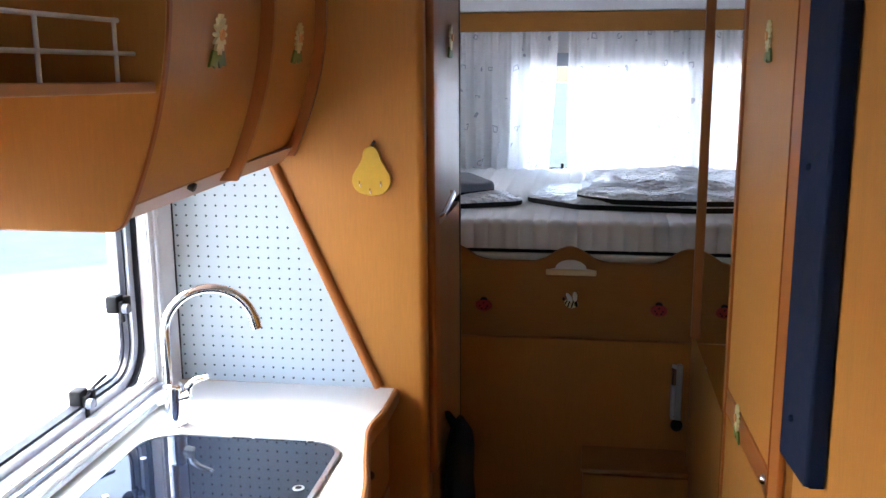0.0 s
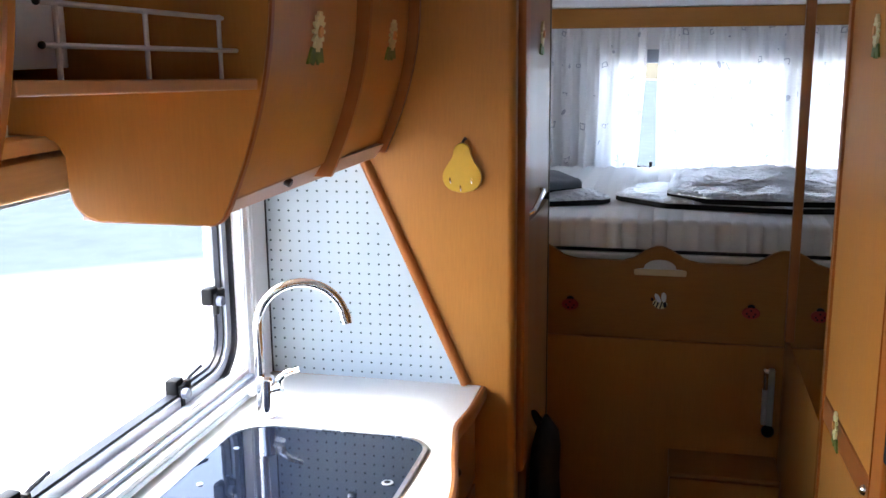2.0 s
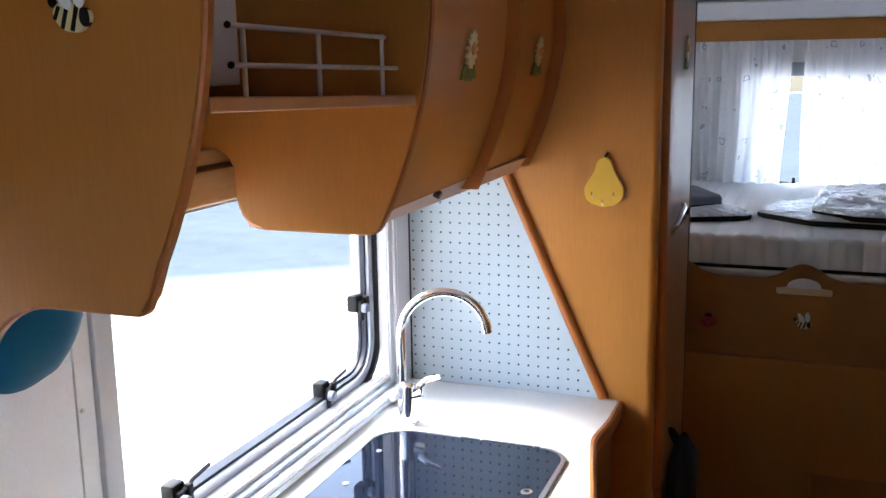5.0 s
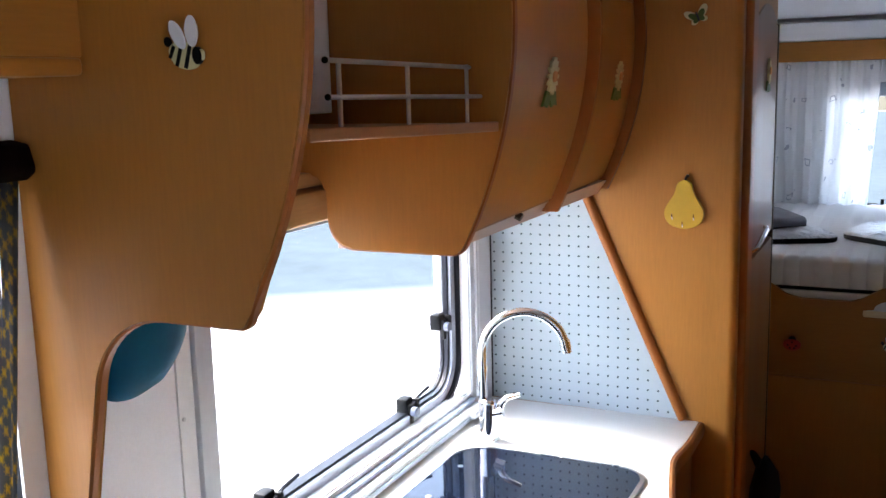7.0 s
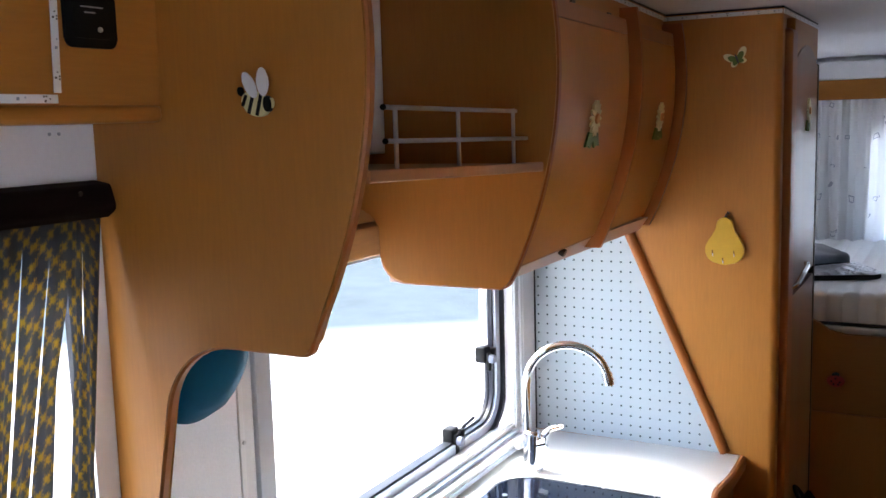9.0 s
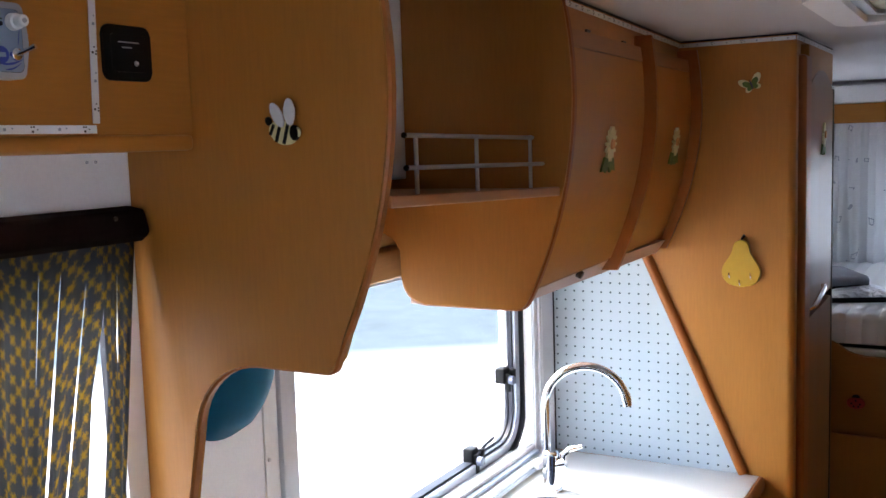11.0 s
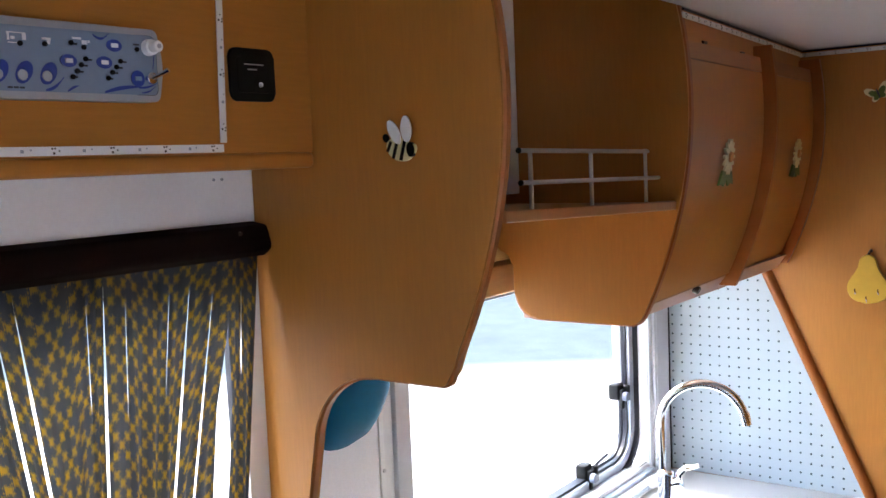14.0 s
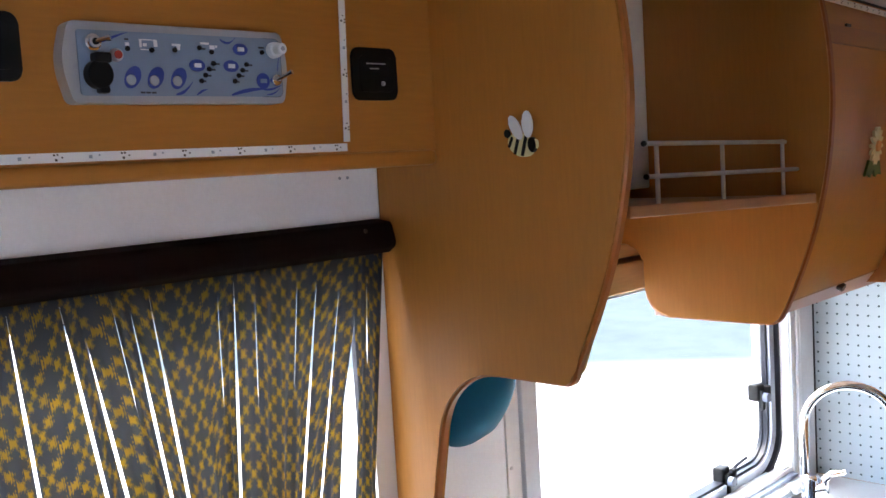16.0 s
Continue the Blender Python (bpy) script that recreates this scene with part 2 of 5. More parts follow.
def sheer_cloth():
    """Thin white voile with small printed grey squares and blossoms."""
    m, n, l, b = nodes_of("white printed voile")
    uv, sep = n.new("ShaderNodeUVMap"), n.new("ShaderNodeSeparateXYZ")
    bend, warp = n.new("ShaderNodeTexNoise"), n.new("ShaderNodeVectorMath")
    bend.inputs["Scale"].default_value = 5
    l.new(uv.outputs[0], bend.inputs[0])
    warp.operation = "MULTIPLY_ADD"
    warp.inputs[1].default_value = (0.12, 0.12, 0)
    l.new(bend.outputs["Color"], warp.inputs[0])
    l.new(uv.outputs[0], warp.inputs[2])
    l.new(warp.outputs[0], sep.inputs[0])
    row = maths(n, l, "FLOOR", maths(n, l, "MULTIPLY", sep.outputs[1], 1 / 0.15))
    u = maths(n, l, "ADD", maths(n, l, "MULTIPLY", sep.outputs[0], 1 / 0.16), maths(n, l, "MULTIPLY", row, 0.43))
    fu = maths(n, l, "ABSOLUTE", maths(n, l, "SUBTRACT", maths(n, l, "FRACT", u), 0.5))
    fv = maths(n, l, "ABSOLUTE", maths(n, l, "SUBTRACT", maths(n, l, "FRACT", maths(n, l, "MULTIPLY", sep.outputs[1], 1 / 0.15)), 0.5))
    d = maths(n, l, "MAXIMUM", fu, fv)
    ring = maths(n, l, "MULTIPLY", maths(n, l, "LESS_THAN", d, 0.085), maths(n, l, "GREATER_THAN", d, 0.055))
    blot = n.new("ShaderNodeTexNoise")
    blot.inputs["Scale"].default_value = 14
    l.new(uv.outputs[0], blot.inputs[0])
    ink = maths(n, l, "MULTIPLY", ring, maths(n, l, "GREATER_THAN", blot.outputs[0], 0.47))
    ink = maths(n, l, "MAXIMUM", ink, maths(n, l, "GREATER_THAN", blot.outputs[0], 0.69))
    mix = n.new("ShaderNodeMix")
    mix.data_type = "RGBA"
    l.new(maths(n, l, "MULTIPLY", ink, 0.55), mix.inputs["Factor"])
    mix.inputs["A"].default_value, mix.inputs["B"].default_value = (0.9, 0.91, 0.93, 1), (0.16, 0.19, 0.3, 1)
    dif, tr, cl = n.new("ShaderNodeBsdfDiffuse"), n.new("ShaderNodeBsdfTranslucent"), n.new("ShaderNodeBsdfTransparent")
    l.new(mix.outputs["Result"], dif.inputs[0])
    l.new(mix.outputs["Result"], tr.inputs[0])
    m1, m2 = n.new("ShaderNodeMixShader"), n.new("ShaderNodeMixShader")
    m1.inputs[0].default_value, m2.inputs[0].default_value = 0.46, 0.04
    l.new(dif.outputs[0], m1.inputs[1])
    l.new(tr.outputs[0], m1.inputs[2])
    l.new(m1.outputs[0], m2.inputs[1])
    l.new(cl.outputs[0], m2.inputs[2])
    l.new(m2.outputs[0], n["Material Output"].inputs[0])
    return m


mirror, clear, milky = mirror_material(), clear_material(), milky_material()
foil, checks, voile = foil_material(), check_cloth(), sheer_cloth()

# ---- building blocks ----
ORIGIN = {}


def thing(name, at, label, category, group="", kind=""):
    ob = new(name)
    ob.location = at
    ob.empty_display_size = 0.05
    ORIGIN[ob] = Vector(at)
    return tagged(ob, label, category, group, kind)


def mesh_of(name, bm, material, smooth=35):
    me = bpy.data.meshes.new(name)
    bmesh.ops.recalc_face_normals(bm, faces=bm.faces)
    bm.to_mesh(me)
    bm.free()
    me.materials.append(material)
    me.shade_smooth()
    me.set_sharp_from_angle(angle=radians(smooth))
    return me


def flat_faces(ob):
    """Large faces keep their own normals, so that bevels do not bend their gloss."""
    wn = ob.modifiers.new("normals", "WEIGHTED_NORMAL")
    wn.keep_sharp, wn.weight = True, 90


def part(name, bm, material, parent, label=""):
    """Links a mesh, given in world metres, as one part under a thing or under a part."""
    o = ORIGIN[parent]
    bmesh.ops.translate(bm, verts=bm.verts, vec=-o)
    ob = new(name, mesh_of(name, bm, material))
    flat_faces(ob)
    ob.parent = parent
    ORIGIN[ob] = o
    return tagged(ob, label)


def single(name, bm, material, label, category, group="", kind=""):
    """A thing that is one mesh, with its origin at its foot."""
    lo = [min(v.co[k] for v in bm.verts) for k in range(3)]
    hi = [max(v.co[k] for v in bm.verts) for k in range(3)]
    o = Vector(((lo[0] + hi[0]) / 2, (lo[1] + hi[1]) / 2, lo[2]))
    bmesh.ops.translate(bm, verts=bm.verts, vec=-o)
    ob = new(name, mesh_of(name, bm, material))
    flat_faces(ob)
    ob.location = o
    ORIGIN[ob] = o
    return tagged(ob, label, category, group, kind)


def box(x0, y0, z0, x1, y1, z1, bevel=0.0, bm=None, segments=2):
    bm = bm or bmesh.new()
    r = bmesh.ops.create_cube(bm, size=1)
    for v in r["verts"]:
        v.co = Vector(((x0 + x1) / 2 + v.co.x * (x1 - x0), (y0 + y1) / 2 + v.co.y * (y1 - y0), (z0 + z1) / 2 + v.co.z * (z1 - z0)))
    if bevel:
        edges = list({e for v in r["verts"] for e in v.link_edges})
        bmesh.ops.bevel(bm, geom=edges, offset=bevel, segments=segments, affect="EDGES", profile=0.5)
    return bm


def rounded(points, steps=8):
    """An outline with its corners rounded: (u, v) or (u, v, radius) for each corner."""
    out, n = [], len(points)
    for k, p in enumerate(points):
        c = Vector(p[:2])
        r = p[2] if len(p) > 2 else 0
        if not r:
            out.append(tuple(c))
            continue
        a, b = Vector(points[k - 1][:2]) - c, Vector(points[(k + 1) % n][:2]) - c
        la, lb = a.length, b.length
        a, b = a / la, b / lb
        half = math.acos(max(-1, min(1, a.dot(b)))) / 2
        d = min(r / math.tan(half), la * 0.49, lb * 0.49)
        r = d * math.tan(half)
        mid = c + (a + b).normalized() * (r / math.sin(half))
        p0, p1 = c + a * d - mid, c + b * d - mid
        turn = p0.angle_signed(p1)
        for s in range(steps + 1):
            t = -turn * s / steps
            out.append((mid.x + p0.x * math.cos(t) - p0.y * math.sin(t), mid.y + p0.x * math.sin(t) + p0.y * math.cos(t)))
    return out


def lift(axis, u, v, w):
    return {"x": (w, u, v), "y": (u, w, v), "z": (u, v, w)}[axis]


def prism(axis, outline, a, b, bevel=0.0, bm=None, hole=None):
    """An outline drawn out along an axis from a to b. x: outline in (y, z); y: in (x, z); z: in (x, y)."""
    bm = bm or bmesh.new()
    n = len(outline)
    front = [bm.verts.new(lift(axis, u, v, a)) for u, v in outline]
    back = [bm.verts.new(lift(axis, u, v, b)) for u, v in outline]
    sides = [bm.faces.new((front[k], front[(k + 1) % n], back[(k + 1) % n], back[k])) for k in range(n)]
    if hole:
        f2 = [bm.verts.new(lift(axis, u, v, a)) for u, v in hole]
        b2 = [bm.verts.new(lift(axis, u, v, b)) for u, v in hole]
        for k in range(n):
            j = (k + 1) % n
            bm.faces.new((f2[k], b2[k], b2[j], f2[j]))
            bm.faces.new((front[k], f2[k], f2[j], front[j]))
            bm.faces.new((back[k], back[j], b2[j], b2[k]))
        return bm
    caps = [bm.faces.new(front), bm.faces.new(back[::-1])]
    if bevel:
        edges = list({e for c in caps for e in c.edges})
        bmesh.ops.bevel(bm, geom=edges, offset=bevel, segments=3, affect="EDGES", profile=0.5)
    return bm


def disc(axis, u, v, a, b, ru, rv=None, steps=20, tilt=0.0, bevel=0.0, bm=None):
    rv = rv or ru
    ca, sa = math.cos(radians(tilt)), math.sin(radians(tilt))
    ring = []
    for k in range(steps):
        x, y = ru * math.cos(2 * math.pi * k / steps), rv * math.sin(2 * math.pi * k / steps)
        ring.append((u + x * ca - y * sa, v + x * sa + y * ca))
    return prism(axis, ring, a, b, bevel, bm)


def tube(points, radius, sides=10, bm=None, cap=True):
    """A round bar along a line of points; radius: one number or one for each point."""
    bm = bm or bmesh.new()
    pts = [Vector(p) for p in points]
    rings, last = [], None
    for k, p in enumerate(pts):
        d = (pts[min(k + 1, len(pts) - 1)] - pts[max(k - 1, 0)]).normalized()
        side = last if last else (Vector((0, 0, 1)) if abs(d.z) < 0.9 else Vector((1, 0, 0)))
        side = (side - d * side.dot(d)).normalized()
        last = side
        up = d.cross(side)
        r = radius[k] if isinstance(radius, (list, tuple)) else radius
        rings.append([bm.verts.new(p + (side * math.cos(2 * math.pi * s / sides) + up * math.sin(2 * math.pi * s / sides)) * r) for s in range(sides)])
    for a, b in zip(rings, rings[1:]):
        for s in range(sides):
            bm.faces.new((a[s], a[(s + 1) % sides], b[(s + 1) % sides], b[s]))
    if cap:
        bm.faces.new(rings[0][::-1])
        bm.faces.new(rings[-1])
    return bm


def ball(x, y, z, r, flat=1.0, bm=None, seg=14):
    bm = bm or bmesh.new()
    q = bmesh.ops.create_uvsphere(bm, u_segments=seg, v_segments=8, radius=r)
    for v in q["verts"]:
        v.co = Vector((x + v.co.x, y + v.co.y, z + v.co.z * flat))
    return bm


def wall_box(axis, at, thick, u0, u1, z0, z1, openings):
    """A wall of some thickness with rectangular openings right through it."""
    bm = bmesh.new()
    us = sorted({u0, u1, *[o[0] for o in openings], *[o[1] for o in openings]})
    for a, b in zip(us, us[1:]):
        spans = [(z0, z1)]
        for o in openings:
            if o[0] <= a and b <= o[1]:
                spans = [(z0, o[2]), (o[3], z1)]
        for c, d in spans:
            if axis == "x":
                box(at, a, c, at + thick, b, d, bm=bm)
            else:
                box(a, at, c, b, at + thick, d, bm=bm)
    bmesh.ops.remove_doubles(bm, verts=bm.verts, dist=1e-5)
    return bm


# ---- the shell of the caravan ----
LEFT, RIGHT, REAR, FRONT, CEIL = -0.945, 1.2, 4.76, -1.9, 1.95
KW = (1.146, 2.112, 0.95, 1.5)       # kitchen window: y, y, z, z
DW = (-0.45, 0.815, 0.95, 1.60)       # dinette window
RW = (-0.33, 0.52, 1.09, 1.65)       # rear window: x, x, z, z
single("floor", box(LEFT - 0.04, FRONT - 0.04, -0.05, RIGHT + 0.04, REAR + 0.04, 0), floor_mat, "brown wood-look vinyl floor", "floor", kind="structure")
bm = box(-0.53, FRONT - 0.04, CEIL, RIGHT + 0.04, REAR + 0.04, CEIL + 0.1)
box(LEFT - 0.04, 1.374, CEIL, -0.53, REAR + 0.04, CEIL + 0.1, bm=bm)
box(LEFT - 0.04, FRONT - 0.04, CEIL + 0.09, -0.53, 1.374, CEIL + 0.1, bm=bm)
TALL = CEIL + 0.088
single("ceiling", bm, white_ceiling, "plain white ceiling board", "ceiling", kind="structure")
# The rearmost opening is unseen, added to brighten the bed.
single("wall_left", wall_box("x", LEFT - 0.04, 0.04, FRONT, REAR, 0, CEIL + 0.09, [KW, DW, (3.6, 4.05, 1.14, 1.56)]), white_wall, "white vinyl side wall with three windows, the rearmost one added", "wall", kind="structure")
# Both openings on the right are unseen, added to let daylight in.
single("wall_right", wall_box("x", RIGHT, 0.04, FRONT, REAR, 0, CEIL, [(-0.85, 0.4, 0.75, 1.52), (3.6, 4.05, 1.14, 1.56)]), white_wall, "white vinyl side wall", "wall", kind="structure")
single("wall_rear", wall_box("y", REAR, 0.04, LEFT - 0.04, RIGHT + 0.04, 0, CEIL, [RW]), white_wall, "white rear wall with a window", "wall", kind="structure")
# The front opening is unseen, added to light the divider.
single("wall_front", wall_box("y", FRONT - 0.04, 0.04, LEFT - 0.04, RIGHT + 0.04, 0, CEIL, [(-0.85, -0.1, 1.15, 1.64)]), wood_x, "beech front wall with an unseen window added for light", "wall", kind="structure")
single("trim", box(LEFT, REAR - 0.09, 1.845, RIGHT, REAR - 0.002, 1.93, 0.01), white_wall, "white boxed trim above the rear window", "trim", kind="structure")
single("pelmet", box(LEFT, REAR - 0.1, 1.757, RIGHT, REAR - 0.07, 1.845, 0.003), wood_x, "plain beech pelmet board over the rear curtains", "pelmet", kind="structure")

# outside
single("ground", box(-60, -60, -0.56, 60, 60, -0.5), paving, "pale sunlit paving outside", "ground", kind="structure")
bm = prism("z", [(-8.5, 4.5), (-3.3, 8.2), (12, 9.5), (40, 9.5), (40, 59), (-40, 59), (-40, 14)], -0.5, -0.49)
single("lawn", bm, lawn_mat, "dark lawn beyond the pale paving", "lawn", kind="structure")


def ring(axis, u0, u1, v0, v1, r, inset, a, b):
    outer = rounded([(u0, v0, r), (u1, v0, r), (u1, v1, r), (u0, v1, r)])
    ri = max(0.005, r - inset)
    inner = rounded([(u0 + inset, v0 + inset, ri), (u1 - inset, v0 + inset, ri), (u1 - inset, v1 - inset, ri), (u0 + inset, v1 - inset, ri)])
    return prism(axis, outer, a, b, hole=inner)


# kitchen window
w1 = thing("window_1", (LEFT, 1.66, 0.9), "white framed top-hung caravan window with black latches", "window", kind="structure")
part("frame", box(LEFT, KW[0] - 0.039, 0.903, LEFT + 0.012, KW[0], 1.5, 0.003), window_white, w1)
part("frame", box(LEFT, KW[1] + 0.002, 0.903, LEFT + 0.006, 2.2375, 1.5, 0.002), window_white, w1)
part("frame_bead", box(LEFT + 0.0062, 2.131, 0.935, LEFT + 0.014, 2.146, 1.5, 0.003), window_white, w1)
part("frame_bead", box(LEFT + 0.0062, 2.156, 0.935, LEFT + 0.0095, 2.160, 1.5, 0.001), window_white, w1)
part("sill", box(LEFT, KW[0], 0.903, LEFT + 0.034, KW[1] + 0.002, 0.93, 0.006), window_white, w1)
part("sill_groove", box(LEFT + 0.0345, KW[0], 0.911, LEFT + 0.037, KW[1] - 0.02, 0.921, 0.001), sill_grey, w1)
part("sill_rail", box(LEFT - 0.012, KW[0], 0.93, LEFT + 0.016, KW[1] + 0.002, 0.940, 0.003), sill_grey, w1)
part("sill_rail", box(LEFT - 0.03, KW[0], 0.944, LEFT - 0.004, KW[1], 0.9535, 0.002), window_white, w1)
part("seal", ring("x", 1.102, 2.116, 0.938, 1.53, 0.11, 0.011, -1.0, -0.968), rubber, w1)
part("profile", ring("x", 1.112, 2.104, 0.950, 1.517, 0.10, 0.022, -1.004, -0.978), pale_profile, w1)
part("profile", ring("x", 1.134, 2.081, 0.972, 1.497, 0.08, 0.006, -1.008, -0.985), rubber, w1)
pane = part("pane", prism("x", rounded([(1.10, 0.94, 0.1), (2.11, 0.94, 0.1), (2.11, 1.53, 0.1), (1.10, 1.53, 0.1)]), -1.02, -1.016), clear, w1)
pane.visible_shadow = False
for ly, lz, tip in ((2.042, 1.138, 0), (1.862, 0.985, 1), (1.33, 0.98, 1)):
    bm = box(-1.012, ly - 0.014, lz - 0.016, -0.984, ly + 0.022, lz + 0.024, 0.006)
    box(-0.9838, ly - 0.009, lz - 0.036, -0.974, ly + 0.005, lz + 0.012, 0.003, bm=bm)
    box(-0.9838, ly + 0.012, lz - 0.02, -0.968, ly + 0.024, lz + 0.02, 0.004, bm=bm)
    latch = part("latch", bm, black, w1, "black plastic window latch")
    part("latch_button", tube([(-0.9735, ly - 0.004, lz - 0.004), (-0.962, ly - 0.004, lz - 0.004), (-0.96, ly - 0.004, lz - 0.004)], [0.011, 0.011, 0.008], 16), latch_grey, latch, "slate grey latch button")
    if tip:
        part("lever", tube([(-0.98, ly, lz + 0.005), (-0.975, ly + 0.03, lz + 0.022), (-0.972, ly + 0.075, lz + 0.03)], 0.004, 6), rubber, latch)
part("stay", prism("z", rounded([(-0.998, 2.030, 0.003), (-0.982, 2.030, 0.004), (-0.982, 2.047, 0.004), (-0.998, 2.047, 0.003)], 4), 1.168, 1.5), milky, w1, "white window stay arm")
part("stay_groove", box(-0.9818, 2.037, 1.185, -0.9805, 2.0395, 1.5), grey_profile, w1)
bead = [(-0.985, 2.042, 1.12), (-0.985, 2.044, 1.07)] + [(-0.985, 1.979 + 0.065 * math.cos(radians(-a)), 1.055 + 0.065 * math.sin(radians(-a))) for a in range(0, 91, 15)] + [(-0.985, 1.9, 0.99), (-0.985, 1.87, 0.987)]
part("cable", tube(bead, 0.004, 6), rubber, w1)
bm = box(LEFT + 0.02, 2.03, 0.912, LEFT + 0.05, 2.11, 0.932, 0.007)
box(LEFT + 0.045, 2.05, 0.917, LEFT + 0.058, 2.09, 0.927, 0.004, bm=bm)
part("blind_catch", bm, window_white, w1, "white plastic blind catch")
bm = thing("blind_cassette", (LEFT, 1.6, 1.473), "beech-coloured roller blind box over the kitchen window", "blind")
part("cover", box(LEFT, 1.1, 1.479, LEFT + 0.055, 2.2, 1.535, 0.008), cover_wood, bm)
part("top_rail", box(LEFT, 1.1, 1.54, LEFT + 0.045, 2.2, 1.566, 0.006), cover_wood, bm)
part("pull_bar", box(LEFT + 0.012, 1.148, 1.471, LEFT + 0.036, 2.11, 1.4785, 0.002), grey_profile, bm)
single("wall_panel", box(LEFT, 0.855, 0.903, LEFT + 0.006, 1.066, 1.56, 0.001), white_wall, "white wall panel beside the kitchen window", "panel", kind="structure")
bm = box(LEFT, 1.0675, 0.903, LEFT + 0.008, 1.0785, 1.56, 0.002)
box(LEFT, 1.0787, 0.903, LEFT + 0.003, 1.1065, 1.56, 0.001, bm=bm)
st = single("trim", bm, white_plastic, "white joint strip with a screw", "trim", kind="structure")
part("screw", disc("x", 1.0745, 1.231, LEFT + 0.0082, LEFT + 0.0105, 0.0032, steps=12), steel, st)

# other windows
def plain_window(name, axis, at, u0, u1, z0, z1, out, deep=0.02):
    w = thing(name, lift(axis, (u0 + u1) / 2, z0, at), "white framed caravan window", "window", kind="structure")
    lo, hi = sorted((at, at + out * deep))
    part("window_frame", ring(axis, u0 - 0.03, u1 + 0.03, z0 - 0.03, z1 + 0.03, 0.06, 0.05, lo, hi), white_plastic, w)
    part("seal", ring(axis, u0 + 0.012, u1 - 0.012, z0 + 0.012, z1 - 0.012, 0.05, 0.012, at - out * 0.03, at - out * 0.012) if out > 0 else ring(axis, u0 + 0.012, u1 - 0.012, z0 + 0.012, z1 - 0.012, 0.05, 0.012, at + 0.012, at + 0.03), rubber, w)
    p = part("pane", prism(axis, rounded([(u0, z0, 0.05), (u1, z0, 0.05), (u1, z1, 0.05), (u0, z1, 0.05)]), at - out * 0.034, at - out * 0.03), clear, w)
    p.visible_shadow = False
    return w


plain_window("window_2", "x", LEFT, *DW, 1, 0.002)
rw = plain_window("window_3", "y", REAR, *RW, -1)
# Unseen window on the right, added to light the locker fronts.
plain_window("unseen_window_4", "x", RIGHT, -0.85, 0.4, 0.75, 1.52, -1)
# A pair of unseen side windows, added to brighten the bed.
plain_window("unseen_window_5", "x", RIGHT, 3.6, 4.05, 1.14, 1.56, -1)
plain_window("unseen_window_7", "x", LEFT, 3.6, 4.05, 1.14, 1.56, 1)
# Added out of view to bring daylight in from the front.
plain_window("unseen_window_6", "y", FRONT, -0.85, -0.1, 1.15, 1.64, 1)
part("blind", box(-0.34, REAR - 0.028, 1.598, 0.53, REAR - 0.005, 1.66, 0.006), grey_profile, rw, "grey roller blind box")
bm = box(-0.165, REAR - 0.04, 1.098, -0.11, REAR - 0.01, 1.124, 0.005)
box(-0.1, REAR - 0.04, 1.1, -0.085, REAR - 0.012, 1.145, 0.004, bm=bm)
part("latch", bm, black, rw)
part("stay", tube([(-0.29, REAR - 0.025, 1.13), (-0.275, REAR - 0.025, 1.11), (-0.25, REAR - 0.025, 1.101), (-0.08, REAR - 0.025, 1.1)], 0.007, 6), rubber, rw)

# ---- kitchen ----
# side panel and tall cabinet
tall = thing("tall_cabinet", (-0.64, 2.53, 0), "tall beech cabinet with a rounded corner post and glossy doors", "cabinet")
part("side_panel", box(LEFT, 2.25, 0, -0.3718, 2.27, CEIL - 0.001), wood, tall)
part("corner_post", prism("z", rounded([(-0.3718, 2.25), (-0.336, 2.25, 0.024), (-0.336, 2.295, 0.004), (-0.3718, 2.295)]), 0, CEIL - 0.001), wood, tall, "rounded solid beech corner post")
part("body", box(LEFT, 2.296, 0, -0.35, 2.80, CEIL - 0.001, 0.002), wood, tall)
part("front_stile", box(-0.352, 2.312, 0.655, -0.322, 2.395, 1.905, 0.011, segments=3), solid, tall)
part("head_board", box(-0.352, 2.40, 1.85, -0.33, 2.795, 1.935, 0.004), wood_y, tall)


def cabinet_door(z0, z1, arch):
    top = [(2.785, z1)] + [(2.785 - 0.385 * k / 10, z1 + arch * math.sin(math.pi * k / 10)) for k in range(1, 10)] + [(2.40, z1)]
    return prism("x", [(2.40, z0), (2.785, z0)] + top, -0.349, -0.327, 0.004)


door = part("door", cabinet_door(1.285, 1.835, 0.045), wood_gloss, tall, "glossy beech door with an arched top")
path = [(-0.327, 2.61, 1.319), (-0.317, 2.595, 1.320), (-0.313, 2.56, 1.319), (-0.312, 2.50, 1.313), (-0.313, 2.45, 1.303), (-0.318, 2.42, 1.292), (-0.327, 2.412, 1.287)]
part("handle", tube(path, [0.005, 0.006, 0.007, 0.0075, 0.007, 0.006, 0.005], 8), chrome, door, "curved chrome handle")
door = part("door", cabinet_door(0.42, 1.265, 0.0), wood_gloss, tall)
part("edge_strip", box(-0.3485, 2.787, 0.3, -0.325, 2.80, 1.84, 0.003), bronze, tall)
part("door", cabinet_door(0.08, 0.405, 0.0), wood_gloss, tall)

# pale panel with rows of dots, and its slanting edge trim
sp = thing("splash_panel", (-0.75, 2.248, 0.9), "pale blue splash panel printed with rows of small dark dots", "panel")
part("board", prism("y", [(LEFT + 0.002, 0.901), (-0.462, 0.901), (-0.700, 1.435), (LEFT + 0.002, 1.435)], 2.2435, 2.2495), panel_blue, sp)
bm = bmesh.new()
